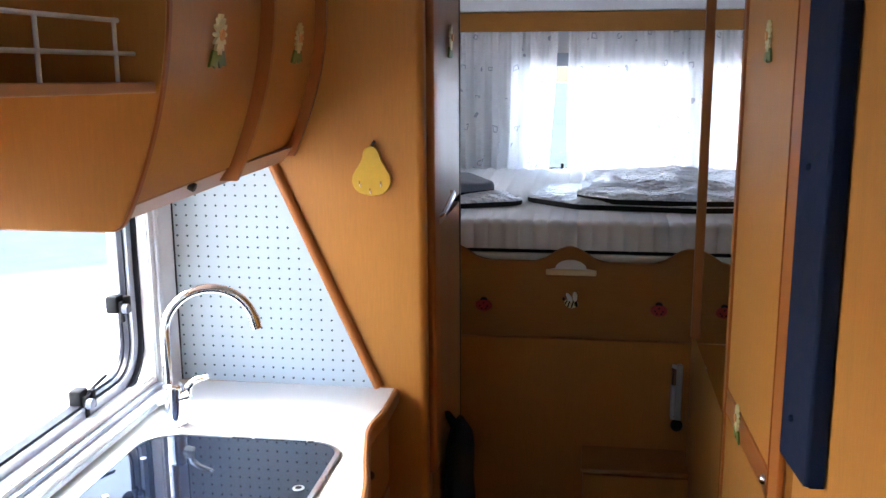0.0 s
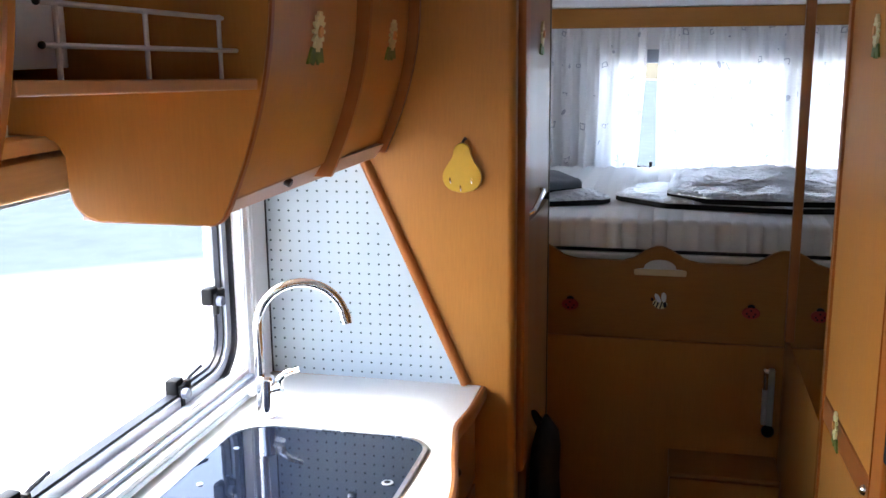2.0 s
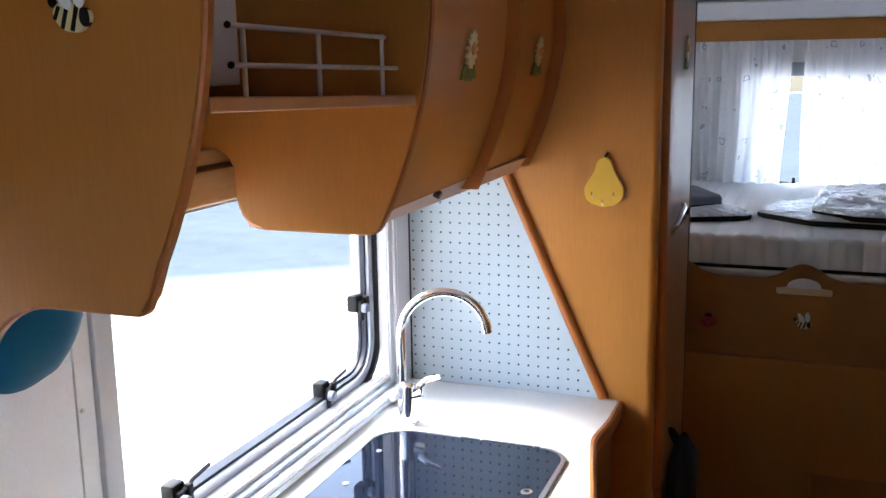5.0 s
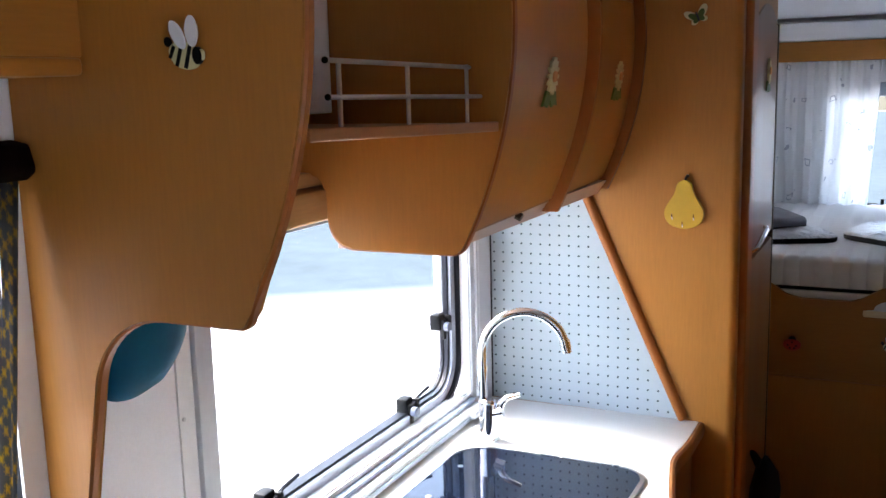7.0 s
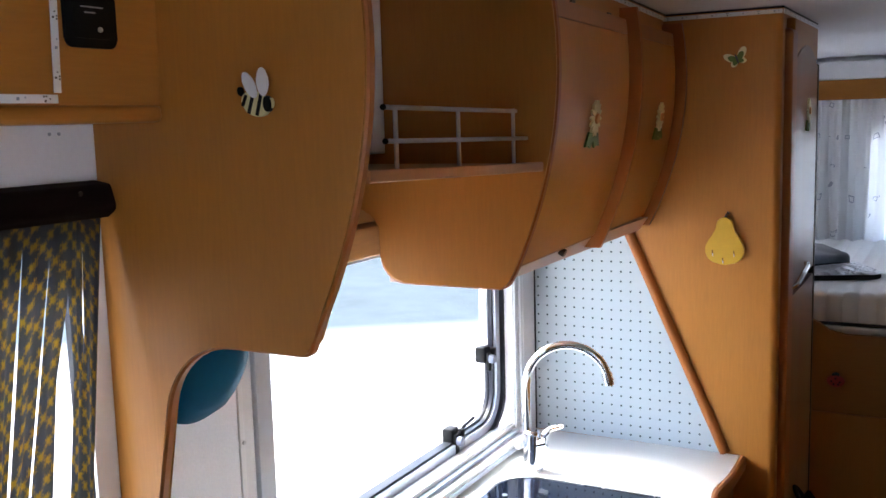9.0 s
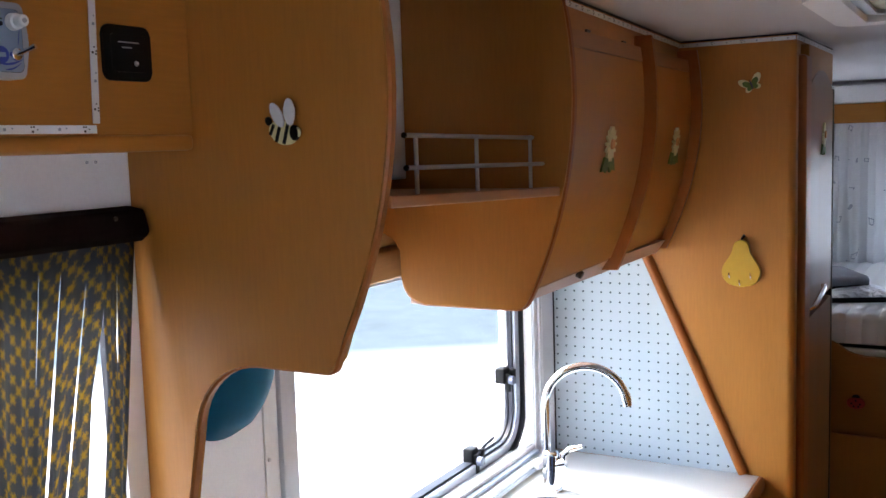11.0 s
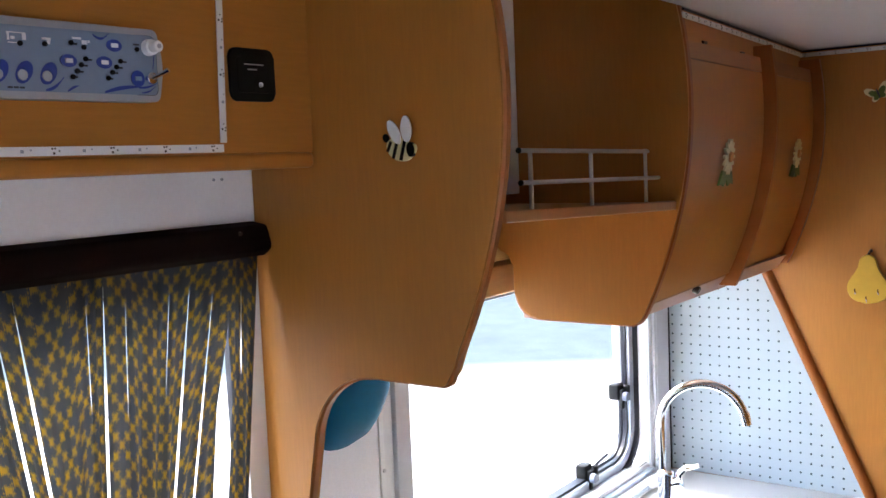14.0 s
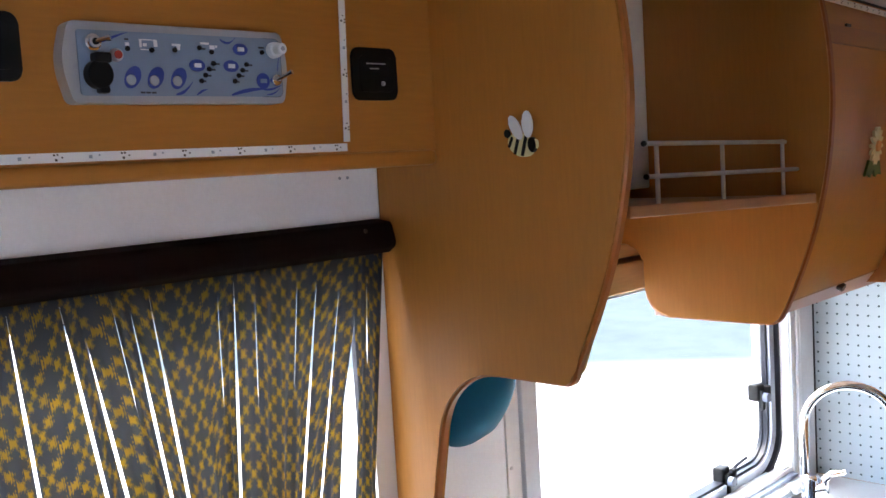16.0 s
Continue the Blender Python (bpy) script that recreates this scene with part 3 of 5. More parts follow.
for r in range(22):
    for c in range(20):
        x, z = -0.93 + 0.0247 * c, 0.916 + 0.0245 * r
        if x < -0.478 - (z - 0.901) * 0.4457 and z < 1.43:
            disc("y", x, z, 2.2425, 2.2445, 0.0027, steps=8, bm=bm)
tagged(part("dot", bm, panel_dot, sp), kind="stuff")
part("side_bead", box(LEFT + 0.002, 2.2385, 0.902, LEFT + 0.0075, 2.2432, 1.43, 0.001), rubber, sp)
d = Vector((-0.687 + 0.447, 0, 1.432 - 0.902)).normalized()
nrm = Vector((d.z, 0, -d.x))
bm = bmesh.new()
profile = [(0.013 * math.cos(a), 0.016 * math.sin(a)) for a in [math.pi * k / 8 for k in range(9)]]
ends = []
for base in (Vector((-0.45, 2.2495, 0.902)), Vector((-0.690, 2.2495, 1.434))):
    ends.append([bm.verts.new(base + nrm * u + Vector((0, -v, 0))) for u, v in profile])
for k in range(8):
    bm.faces.new((ends[0][k], ends[0][k + 1], ends[1][k + 1], ends[1][k]))
bm.faces.new(ends[0])
bm.faces.new(ends[1][::-1])
bm.faces.new((ends[0][0], ends[1][0], ends[1][-1], ends[0][-1]))
part("edge_trim", bm, solid, sp, "half-round solid beech edge trim")

# worktop with a waved front, base cabinet
def wave(y, out=0.0):
    return -0.402 + out + 0.06 / (1 + math.exp((y - 1.80) / 0.06)) - 0.012 * math.exp(-((y - 2.0) / 0.07) ** 2)


ys = [0.835 + (2.248 - 0.835) * k / 48 for k in range(49)]
wt = thing("worktop", (-0.66, 1.55, 0.865), "pale laminate kitchen worktop with a waved beech edge", "worktop")
part("top", prism("z", [(LEFT + 0.001, 0.856)] + [(wave(max(y, 0.856), -0.012), max(y, 0.856)) for y in ys] + [(LEFT + 0.001, 2.2425)], 0.862, 0.9, 0.0), worktop_white, wt)
bm = bmesh.new()
rows = []
for y in ys:
    prof = [(-0.0115, 0.8995), (-0.005, 0.9), (0.0, 0.896), (0.003, 0.881), (0.0, 0.866), (-0.0115, 0.862)]
    rows.append([bm.verts.new((wave(y, o), y, z)) for o, z in prof])
for a, b in zip(rows, rows[1:]):
    for k in range(6):
        bm.faces.new((a[k], a[(k + 1) % 6], b[(k + 1) % 6], b[k]))
bm.faces.new(rows[0])
bm.faces.new(rows[-1][::-1])
part("edge", bm, solid_y, wt, "rounded solid beech edge")
base = thing("base_cabinet", (-0.67, 1.55, 0), "beech kitchen base cabinet with a waved front", "cabinet")
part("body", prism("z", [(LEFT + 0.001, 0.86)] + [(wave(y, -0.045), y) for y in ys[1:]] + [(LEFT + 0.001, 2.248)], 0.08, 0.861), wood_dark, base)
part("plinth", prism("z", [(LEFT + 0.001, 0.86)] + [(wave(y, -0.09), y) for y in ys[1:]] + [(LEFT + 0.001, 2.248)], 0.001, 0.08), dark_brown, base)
for a, b in ((0.9, 1.32), (1.34, 1.78), (1.80, 2.225)):
    yy = [a + (b - a) * k / 16 for k in range(17)]
    for z0, z1 in ((0.12, 0.66), (0.675, 0.835)):
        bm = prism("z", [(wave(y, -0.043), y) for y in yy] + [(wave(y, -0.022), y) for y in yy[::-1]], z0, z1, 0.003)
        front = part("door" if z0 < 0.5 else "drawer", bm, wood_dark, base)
        part("knob", ball(wave((a + b) / 2, -0.01), (a + b) / 2, z1 - 0.05, 0.012), bronze, front)

# sink cover of smoked glass
lid = thing("sink_cover", (-0.655, 1.6, 0.9), "smoked glass sink cover with a steel rim in the worktop", "sink cover")
outline = rounded([(-0.868, 1.28, 0.05), (-0.443, 1.28, 0.05), (-0.443, 1.907, 0.065), (-0.868, 1.907, 0.085)], 10)
inner = rounded([(-0.861, 1.287, 0.045), (-0.452, 1.287, 0.042), (-0.452, 1.900, 0.057), (-0.861, 1.900, 0.078)], 10)
part("rim", prism("z", outline, 0.9005, 0.9065, hole=inner), steel, lid)
part("glass", prism("z", rounded([(-0.860, 1.288, 0.045), (-0.453, 1.288, 0.042), (-0.453, 1.899, 0.057), (-0.860, 1.899, 0.077)], 10), 0.9005, 0.9055), lid_glass, lid)
for hx, hy, hr in ((-0.479, 1.692, 0.011), (-0.82, 1.778, 0.006), (-0.815, 1.614, 0.006)):
    bm = disc("z", hx, hy, 0.9056, 0.9072, hr, steps=18, bevel=0.0005)
    k = part("button", bm, steel, lid)
    if hr > 0.01:
        part("button_core", disc("z", hx, hy, 0.9073, 0.9078, 0.006, steps=14), black, k)

# tap
tap = thing("kitchen_tap", (-0.833, 1.952, 0.9), "tall chrome swan-neck kitchen tap with a side lever", "tap")
bx, by = -0.830, 1.955
part("base", tube([(bx, by, 0.9), (bx, by, 0.905), (bx, by, 0.907), (bx, by, 0.985), (bx, by, 0.993), (bx, by, 0.997)], [0.026, 0.026, 0.0215, 0.0195, 0.0185, 0.013], 20), chrome, tap)
to = Vector((0.93, 0.36, 0)).normalized()
nx0 = bx - 0.012
pts = [(nx0, by, 0.97), (nx0, by, 1.06)]
R = 0.094
for k in range(0, 24):
    a = radians(180 - 7.4 * k)
    off = to * (R + R * math.cos(a))
    pts.append((nx0 + off.x, by + off.y, 1.105 + R * math.sin(a)))
part("neck", tube(pts, 0.0105, 14), chrome, tap)
p1, p2 = Vector(pts[-2]), Vector(pts[-1])
dn = (p2 - p1).normalized()
part("nozzle", tube([p2 - dn * 0.014, p2 + dn * 0.006, p2 + dn * 0.007, p2 + dn * 0.016], [0.0125, 0.0125, 0.011, 0.011], 14), chrome, tap)
bm = tube([(bx + 0.01, by, 0.965), (bx + 0.034, by + 0.004, 0.972)], 0.0135, 14)
tube([(bx + 0.027, by + 0.004, 0.965), (bx + 0.03, by + 0.004, 0.99), (bx + 0.045, by + 0.006, 1.004), (bx + 0.075, by + 0.01, 1.014)], [0.009, 0.009, 0.0075, 0.005], 10, bm=bm)
part("lever", bm, chrome, tap, "chrome side lever")

# ---- wall lockers over the kitchen ----
def belly(z, r, front):
    """The bulging front of the wall units: how far out it stands at height z."""
    return front - (z - 1.80) ** 2 / (2 * r)


def belly_line(z0, z1, r, front, steps=18):
    return [(belly(z0 + (z1 - z0) * k / steps, r, front), z0 + (z1 - z0) * k / steps) for k in range(steps + 1)]


part_board = thing("room_divider", (-0.75, 0.84, 0.9), "bulging beech divider board hanging between seats and kitchen", "divider")
line = belly_line(1.474, TALL, 0.607, -0.531)
outline = rounded([(LEFT + 0.001, 0.903), (-0.888, 0.903), (-0.884, 1.2), (-0.829, 1.4545, 0.11), (-0.624, 1.4545, 0.03), line[0]] , 10) + line[1:] + [(LEFT + 0.001, TALL)]
part("board", prism("y", outline, 0.830, 0.851, 0.004), wood, part_board)
cent = [(u, v) for u, v in outline if not (u < LEFT + 0.01)]
bm = bmesh.new()
rows = []
for k, (u, v) in enumerate(cent):
    a, b = Vector(cent[max(k - 1, 0)]), Vector(cent[min(k + 1, len(cent) - 1)])
    t = (b - a).normalized()
    nn = Vector((t.y, -t.x))
    rows.append([bm.verts.new((u + nn.x * o, yy, v + nn.y * o)) for o, yy in ((0.0008, 0.8335), (0.0035, 0.836), (0.0035, 0.845), (0.0008, 0.8475))])
for a, b in zip(rows, rows[1:]):
    for k in range(3):
        bm.faces.new((a[k], a[k + 1], b[k + 1], b[k]))
part("edge_band", bm, solid, part_board, "reddish beech edge band")

lock = thing("wall_locker", (-0.75, 1.8, 1.44), "curved-front beech wall locker with two bulging doors", "locker")
line = belly_line(1.472, TALL, 0.69, -0.521)
outline = rounded([(LEFT + 0.001, 1.568), (-0.851, 1.568, 0.03), (-0.848, 1.445, 0.045), (-0.614, 1.445, 0.028), line[0]], 8) + line[1:] + [(LEFT + 0.001, TALL)]
part("end_panel", prism("y", outline, 1.352, 1.372, 0.004), wood, lock, "rounded beech end panel hanging below the shelf")
cent = [(u, v) for u, v in outline if not (u < LEFT + 0.01)]
bm = bmesh.new()
rows = []
for k, (u, v) in enumerate(cent):
    a, b = Vector(cent[max(k - 1, 0)]), Vector(cent[min(k + 1, len(cent) - 1)])
    t = (b - a).normalized()
    nn = Vector((t.y, -t.x))
    rows.append([bm.verts.new((u + nn.x * o, yy, v + nn.y * o)) for o, yy in ((0.0006, 1.3545), (0.003, 1.357), (0.003, 1.367), (0.0006, 1.3695))])
for a, b in zip(rows, rows[1:]):
    for k in range(3):
        bm.faces.new((a[k], a[k + 1], b[k + 1], b[k]))
# Darker red beech stands in for the shadow line along this panel's edge.
part("edge_band", bm, solid_red, lock)


def slim(y):
    """The lockers grow a little shallower towards the tall cabinet."""
    return -0.042 * (y - 1.36) / 0.88


def locker_sheet(y0, y1, z0, z1, out, thick, bevel=True):
    bm = bmesh.new()
    n, cols = 20, 4
    grid = []
    for c in range(cols + 1):
        y = y0 + (y1 - y0) * c / cols
        fr = [bm.verts.new((belly(z, 0.69, -0.513) + slim(y) + out, y, z)) for z in [z0 + (z1 - z0) * k / n for k in range(n + 1)]]
        bk = [bm.verts.new((belly(z, 0.69, -0.513) + slim(y) + out - thick, y, z)) for z in [z0 + (z1 - z0) * k / n for k in range(n + 1)]]
        grid.append(fr + bk[::-1])
    m = len(grid[0])
    for a, b in zip(grid, grid[1:]):
        for k in range(m):
            bm.faces.new((a[k], a[(k + 1) % m], b[(k + 1) % m], b[k]))
    bm.faces.new(grid[0])
    bm.faces.new(grid[-1][::-1])
    if bevel:
        sharp = [e for e in bm.edges if len(e.link_faces) == 2 and e.calc_face_angle(0) > 1.0]
        bmesh.ops.bevel(bm, geom=sharp, offset=0.003, segments=2, affect="EDGES", profile=0.5)
    return bm


# A white underside given a beige tone, which holds the shade below the locker.
part("bottom", box(-0.845, 1.373, 1.441, -0.67, 2.248, 1.453, 0.002), rail_pale, lock, "underside board with its shade in the colour")
part("bottom_rail", prism("y", [(-0.67, 1.441), (-0.655, 1.441), (-0.632, 1.473), (-0.67, 1.473)], 1.373, 2.224, 0.003), rail_pale, lock)
part("head_rail", prism("z", [(-0.62, 1.3735), (-0.5375, 1.3735), (-0.604, 2.248), (-0.66, 2.248)], 1.902, CEIL - 0.001), wood_y, lock)
for a, b in ((1.376, 1.805), (1.838, 2.222)):
    d = part("door", locker_sheet(a, b, 1.479, 1.872, -0.014, 0.018), wood, lock, "bulging beech locker door")
    part("lower_bead", locker_sheet(a, b, 1.4735, 1.4785, -0.018, 0.02, False), wood_dark, lock)
    part("door_head", locker_sheet(a, b, 1.8735, 1.9015, -0.013, 0.018), solid_y, lock)
    for hy in (a + 0.1, b - 0.09):
        part("hinge", box(-0.56 + slim(hy), hy, 1.903, -0.5335 - 0.077 * (hy - 1.373), hy + 0.018, 1.908, 0.001), bronze, lock)
    ky, kx = (1.655, -0.652) if a < 1.5 else (2.135, -0.668)
    bm = tube([(kx, ky, 1.474), (kx + 0.006, ky, 1.471), (kx + 0.007, ky, 1.4705), (kx + 0.014, ky, 1.467), (kx + 0.015, ky, 1.4665), (kx + 0.024, ky, 1.462), (kx + 0.025, ky, 1.4615)],
              [0.0075, 0.0075, 0.004, 0.004, 0.008, 0.008, 0.0065], 14)
    part("knob", bm, bronze, d, "dark bronze knob")
for a in (1.808, 2.225):
    part("rib", locker_sheet(a + 0.006, a + 0.02, 1.452, 1.925, 0.009, 0.05), solid, lock, "curved solid beech rib")

# open shelf and its little rail
single("shelf_lining", box(LEFT + 0.001, 0.8525, 1.6655, -0.83, 1.3505, TALL - 0.016, 0.002), white_wall, "white lining at the back of the open shelf", "lining", kind="structure")
shelf = thing("open_shelf", (-0.74, 1.1, 1.626), "open beech shelf between the divider and the locker", "shelf")
part("board", prism("x", [(0.8525, 1.653), (1.351, 1.6365), (1.351, 1.648), (0.8525, 1.6645)], LEFT + 0.001, -0.555), wood_y, shelf)
part("front_edge", prism("x", [(0.8525, 1.652), (1.351, 1.6355), (1.351, 1.650), (0.8525, 1.6665)], -0.5545, -0.543, 0.003), solid_y, shelf)
# Out of sight; added in beech to cut white bounce light inside the shelf.
part("top", box(LEFT + 0.001, 0.8525, TALL - 0.014, -0.54, 1.351, TALL - 0.001), wood_y, shelf, "hidden beech board added over the shelf")
rail = thing("shelf_rail", (-0.572, 1.12, 1.65), "small silver wire guard rail on the open shelf", "rail")
part("bar", tube([(-0.572, 0.93, 1.736), (-0.572, 1.312, 1.729)], 0.003, 8), wire, rail)
part("bar", tube([(-0.572, 0.933, 1.696), (-0.572, 1.351, 1.687)], 0.003, 8), wire, rail)
for py in (0.957, 1.121, 1.302):
    part("post", tube([(-0.572, py, 1.651), (-0.572, py, 1.733)], 0.003, 8), wire, rail)
for cy, z in ((0.928, 1.736), (0.931, 1.696)):
    part("end_cap", ball(-0.571, cy, z, 0.0038), black, rail)

# light strips under the ceiling
def light_strip(points, label):
    t = thing("light_strip", points[0], label, "light strip")
    for a, b in zip(points, points[1:]):
        a, b = Vector(a), Vector(b)
        d = b - a
        flat = abs(d.z) < 0.01
        w = Vector((0, 0, 0.0046)) if flat else Vector((0, 0.0045, 0))
        out = Vector((0.0015, 0, 0)) if abs(d.y) > abs(d.x) or not flat else Vector((0, -0.0015, 0))
        bm = bmesh.new()
        lo = [bm.verts.new(p) for p in (a - w, b - w, b + w, a + w)]
        hi = [bm.verts.new(p + out) for p in (a - w, b - w, b + w, a + w)]
        bm.faces.new(lo)
        bm.faces.new(hi)
        for k in range(4):
            bm.faces.new((lo[k], lo[(k + 1) % 4], hi[(k + 1) % 4], hi[k]))
        tape = part("tape", bm, white_paint, t)
        dd, side = d.normalized(), w.normalized()
        n = max(1, round(d.length / 0.0335))
        for k in range(n):
            c = a + dd * ((k + 0.5) * d.length / n) + out * 1.2
            marks = [(-0.0016, 0.0024, 0.0009), (0.0016, 0.0026, 0.0008), (0.0, -0.0022, 0.0011), (0.006, 0.0, 0.0007)] if k % 2 == 0 else [(0.0, 0.0, 0.0016), (0.009, 0.0012, 0.0008)]
            bm = bmesh.new()
            for u, v, h in marks:
                q = c + dd * u + side * v
                for f in [bm.verts.new(q + dd * (h * x) + side * (h * y) + out * z) for x, y, z in ((-1, -1, 0), (1, -1, 0), (1, 1, 0), (-1, 1, 0))],:
                    top = [bm.verts.new(g.co + out * 0.4) for g in f]
                    bm.faces.new(top)
                    for e in range(4):
                        bm.faces.new((f[e], f[(e + 1) % 4], top[(e + 1) % 4], top[e]))
            part("solder_pad" if k % 2 == 0 else "diode", bm, bronze if k % 2 == 0 else grey_profile, tape)
    return t


light_strip([(-0.532, 1.36, 1.938), (-0.60, 2.246, 1.938)], "white adhesive light strip along the locker top")
light_strip([(-0.61, 2.2485, 1.938), (-0.336, 2.2485, 1.938)], "white adhesive light strip across the cabinet top")
light_strip([(-0.3345, 2.25, 1.938), (-0.3285, 2.78, 1.938)], "white adhesive light strip along the cabinet front")
bm = tube([(-0.53, 1.36, 1.9465), (-0.598, 2.244, 1.9465), (-0.333, 2.244, 1.9465), (-0.33, 2.78, 1.9465)], 0.0022, 6)
single("cable", bm, black, "thin black cable along the ceiling edge", "cable")

# ---- above the seats ----
over = thing("overhead_locker", (-0.88, 0.2, 1.727), "beech overhead locker with a rounded lower lip", "locker")
part("body", box(LEFT + 0.001, -1.2, 1.738, -0.824, 0.829, TALL, 0.001), wood_y, over)
part("front", box(-0.8238, -1.2, 1.747, -0.822, 0.829, TALL, 0.0005), wood_y, over)
part("lip", box(LEFT + 0.001, -1.2, 1.726, -0.818, 0.8285, 1.746, 0.007, segments=3), wood_y, over, "rounded solid beech lip")
light_strip([(-0.8205, -0.3, 1.7525), (-0.8205, 0.676, 1.7525)], "white adhesive light strip along the locker front")
light_strip([(-0.8205, 0.6765, 1.759), (-0.8205, 0.683, 1.948)], "upright white adhesive light strip on the locker front")


def socket_at(y0, y1, z0, z1):
    s = thing("wall_socket", (-0.82, (y0 + y1) / 2, z0), "black plastic socket plate on the overhead locker", "socket", "sockets on the locker")
    part("plate", prism("x", rounded([(y0, z0, 0.01), (y1, z0, 0.01), (y1, z1, 0.01), (y0, z1, 0.01)]), -0.8215, -0.8165, 0.0015), black, s)
    part("cover", prism("x", rounded([(y0 + 0.01, z0 + 0.01, 0.005), (y1 - 0.01, z0 + 0.01, 0.005), (y1 - 0.01, z1 - 0.01, 0.005), (y0 + 0.01, z1 - 0.01, 0.005)]), -0.8163, -0.815, 0.0005), black, s)
    bm = box(-0.8149, y0 + 0.02, z1 - 0.02, -0.8145, y1 - 0.02, z1 - 0.0185)
    box(-0.8149, y0 + 0.025, z1 - 0.026, -0.8145, y0 + 0.04, z1 - 0.0245, bm=bm)
    part("print", bm, control_rim, s)
    part("indicator", ball(-0.8145, y0 + 0.045, z0 + 0.02, 0.003), steel, s)


socket_at(0.691, 0.762, 1.808, 1.871)
socket_at(0.228, 0.299, 1.822, 1.884)

# control panel
ctl = thing("control_panel", (-0.82, 0.457, 1.8), "silver-rimmed blue control panel with knobs and switches", "control panel")
outline = rounded([(0.338, 1.8015, 0.008), (0.577, 1.8025, 0.008), (0.5845, 1.840, 0.08), (0.577, 1.8785, 0.008), (0.338, 1.8775, 0.008), (0.3275, 1.840, 0.08)])
part("rim", prism("x", outline, -0.8215, -0.803, 0.004), control_rim, ctl)
part("face", prism("x", rounded([(0.3445, 1.8085, 0.004), (0.5745, 1.8095, 0.007), (0.5745, 1.8715, 0.009), (0.3445, 1.8695, 0.003)]), -0.8028, -0.8016), control_blue, ctl)
part("face_line", prism("x", rounded([(0.548, 1.8090, 0.002), (0.5752, 1.8090, 0.007), (0.5752, 1.8720, 0.009), (0.548, 1.8715, 0.002)]), -0.803, -0.802), ink_dark, ctl)
X0, X1 = -0.8014, -0.8008
k = part("dial", disc("x", 0.3597, 1.8276, X0, -0.788, 0.0125, 0.0135, steps=24, bevel=0.002), black, ctl, "black rotary dial")
part("grip", box(-0.7995, 0.3545, 1.838, -0.786, 0.3705, 1.8475, 0.002), black, k)
part("foot", box(-0.7995, 0.358, 1.810, -0.789, 0.368, 1.817, 0.002), black, k)
k = part("key_switch", tube([(X0, 0.3579, 1.8575), (-0.796, 0.3579, 1.8575), (-0.7955, 0.3579, 1.8575), (-0.791, 0.3579, 1.8575)], [0.0085, 0.008, 0.006, 0.0055], 16), chrome, ctl)
part("key_slot", disc("x", 0.3579, 1.8575, -0.7908, -0.7902, 0.0032, steps=12), black, k)
part("key_lever", tube([(-0.792, 0.3585, 1.858), (-0.784, 0.364, 1.8595), (-0.781, 0.3675, 1.86)], [0.002, 0.0022, 0.0032], 8), chrome, k)
k = part("aerial_socket", tube([(X0, 0.3816, 1.8468), (-0.797, 0.3816, 1.8468), (-0.796, 0.3816, 1.8468)], [0.0065, 0.006, 0.005], 16), steel, ctl)
part("core", disc("x", 0.3816, 1.8468, -0.7958, -0.7948, 0.004, steps=12), red_paint, k)
k = part("push_knob", tube([(X0, 0.5645, 1.859), (-0.794, 0.5645, 1.859), (-0.793, 0.5645, 1.859), (-0.784, 0.5645, 1.859), (-0.783, 0.5645, 1.859)], [0.0088, 0.0082, 0.006, 0.006, 0.005], 16), white_paint, ctl, "white push knob")
part("knob_hole", disc("x", 0.5645, 1.859, -0.7828, -0.7822, 0.0025, steps=10), control_rim, k)
k = part("toggle_base", tube([(X0, 0.5645, 1.827), (-0.797, 0.5645, 1.827), (-0.796, 0.5645, 1.827)], [0.0065, 0.006, 0.0045], 14), chrome, ctl)
part("toggle", tube([(-0.797, 0.5645, 1.827), (-0.786, 0.571, 1.832), (-0.781, 0.5735, 1.8345)], [0.002, 0.0022, 0.003], 8), chrome, k)
for cy in (0.3975, 0.422, 0.4472):
    k = part("button", disc("x", cy, 1.8265, X0, X1, 0.0078, 0.0118, tilt=-32), ink_blue, ctl)
    part("button_cap", disc("x", cy - 0.0024, 1.8238, -0.8007, -0.7992, 0.0052, bevel=0.0008), control_rim, k)
for cy, cz, ru, rv in ((0.4695, 1.84, 0.0092, 0.0062), (0.5099, 1.8405, 0.0092, 0.0062), (0.5227, 1.8583, 0.0092, 0.0062), (0.5491, 1.826, 0.0085, 0.0085)):
    k = part("button", disc("x", cy, cz, X0, X1, ru, rv), ink_blue, ctl)
    part("button_cap", box(-0.8007, cy - 0.0042, cz - 0.0022, -0.7995, cy + 0.0042, cz + 0.0022, 0.0005), white_paint if rv < 0.007 else control_blue, k)
lights = [(0.4885, 1.8428), (0.483, 1.8367), (0.478, 1.8304), (0.4729, 1.8245), (0.5289, 1.8428), (0.5236, 1.8367), (0.5184, 1.831), (0.5132, 1.825)]
lights += [(0.3943, 1.8537), (0.4198, 1.8532), (0.4451, 1.8544), (0.4733, 1.8577), (0.4873, 1.8541), (0.5499, 1.8563)]
for cy, cz in lights:
    part("indicator", disc("x", cy, cz, X0, -0.7998, 0.0025, steps=12), black, ctl)
bm = bmesh.new()
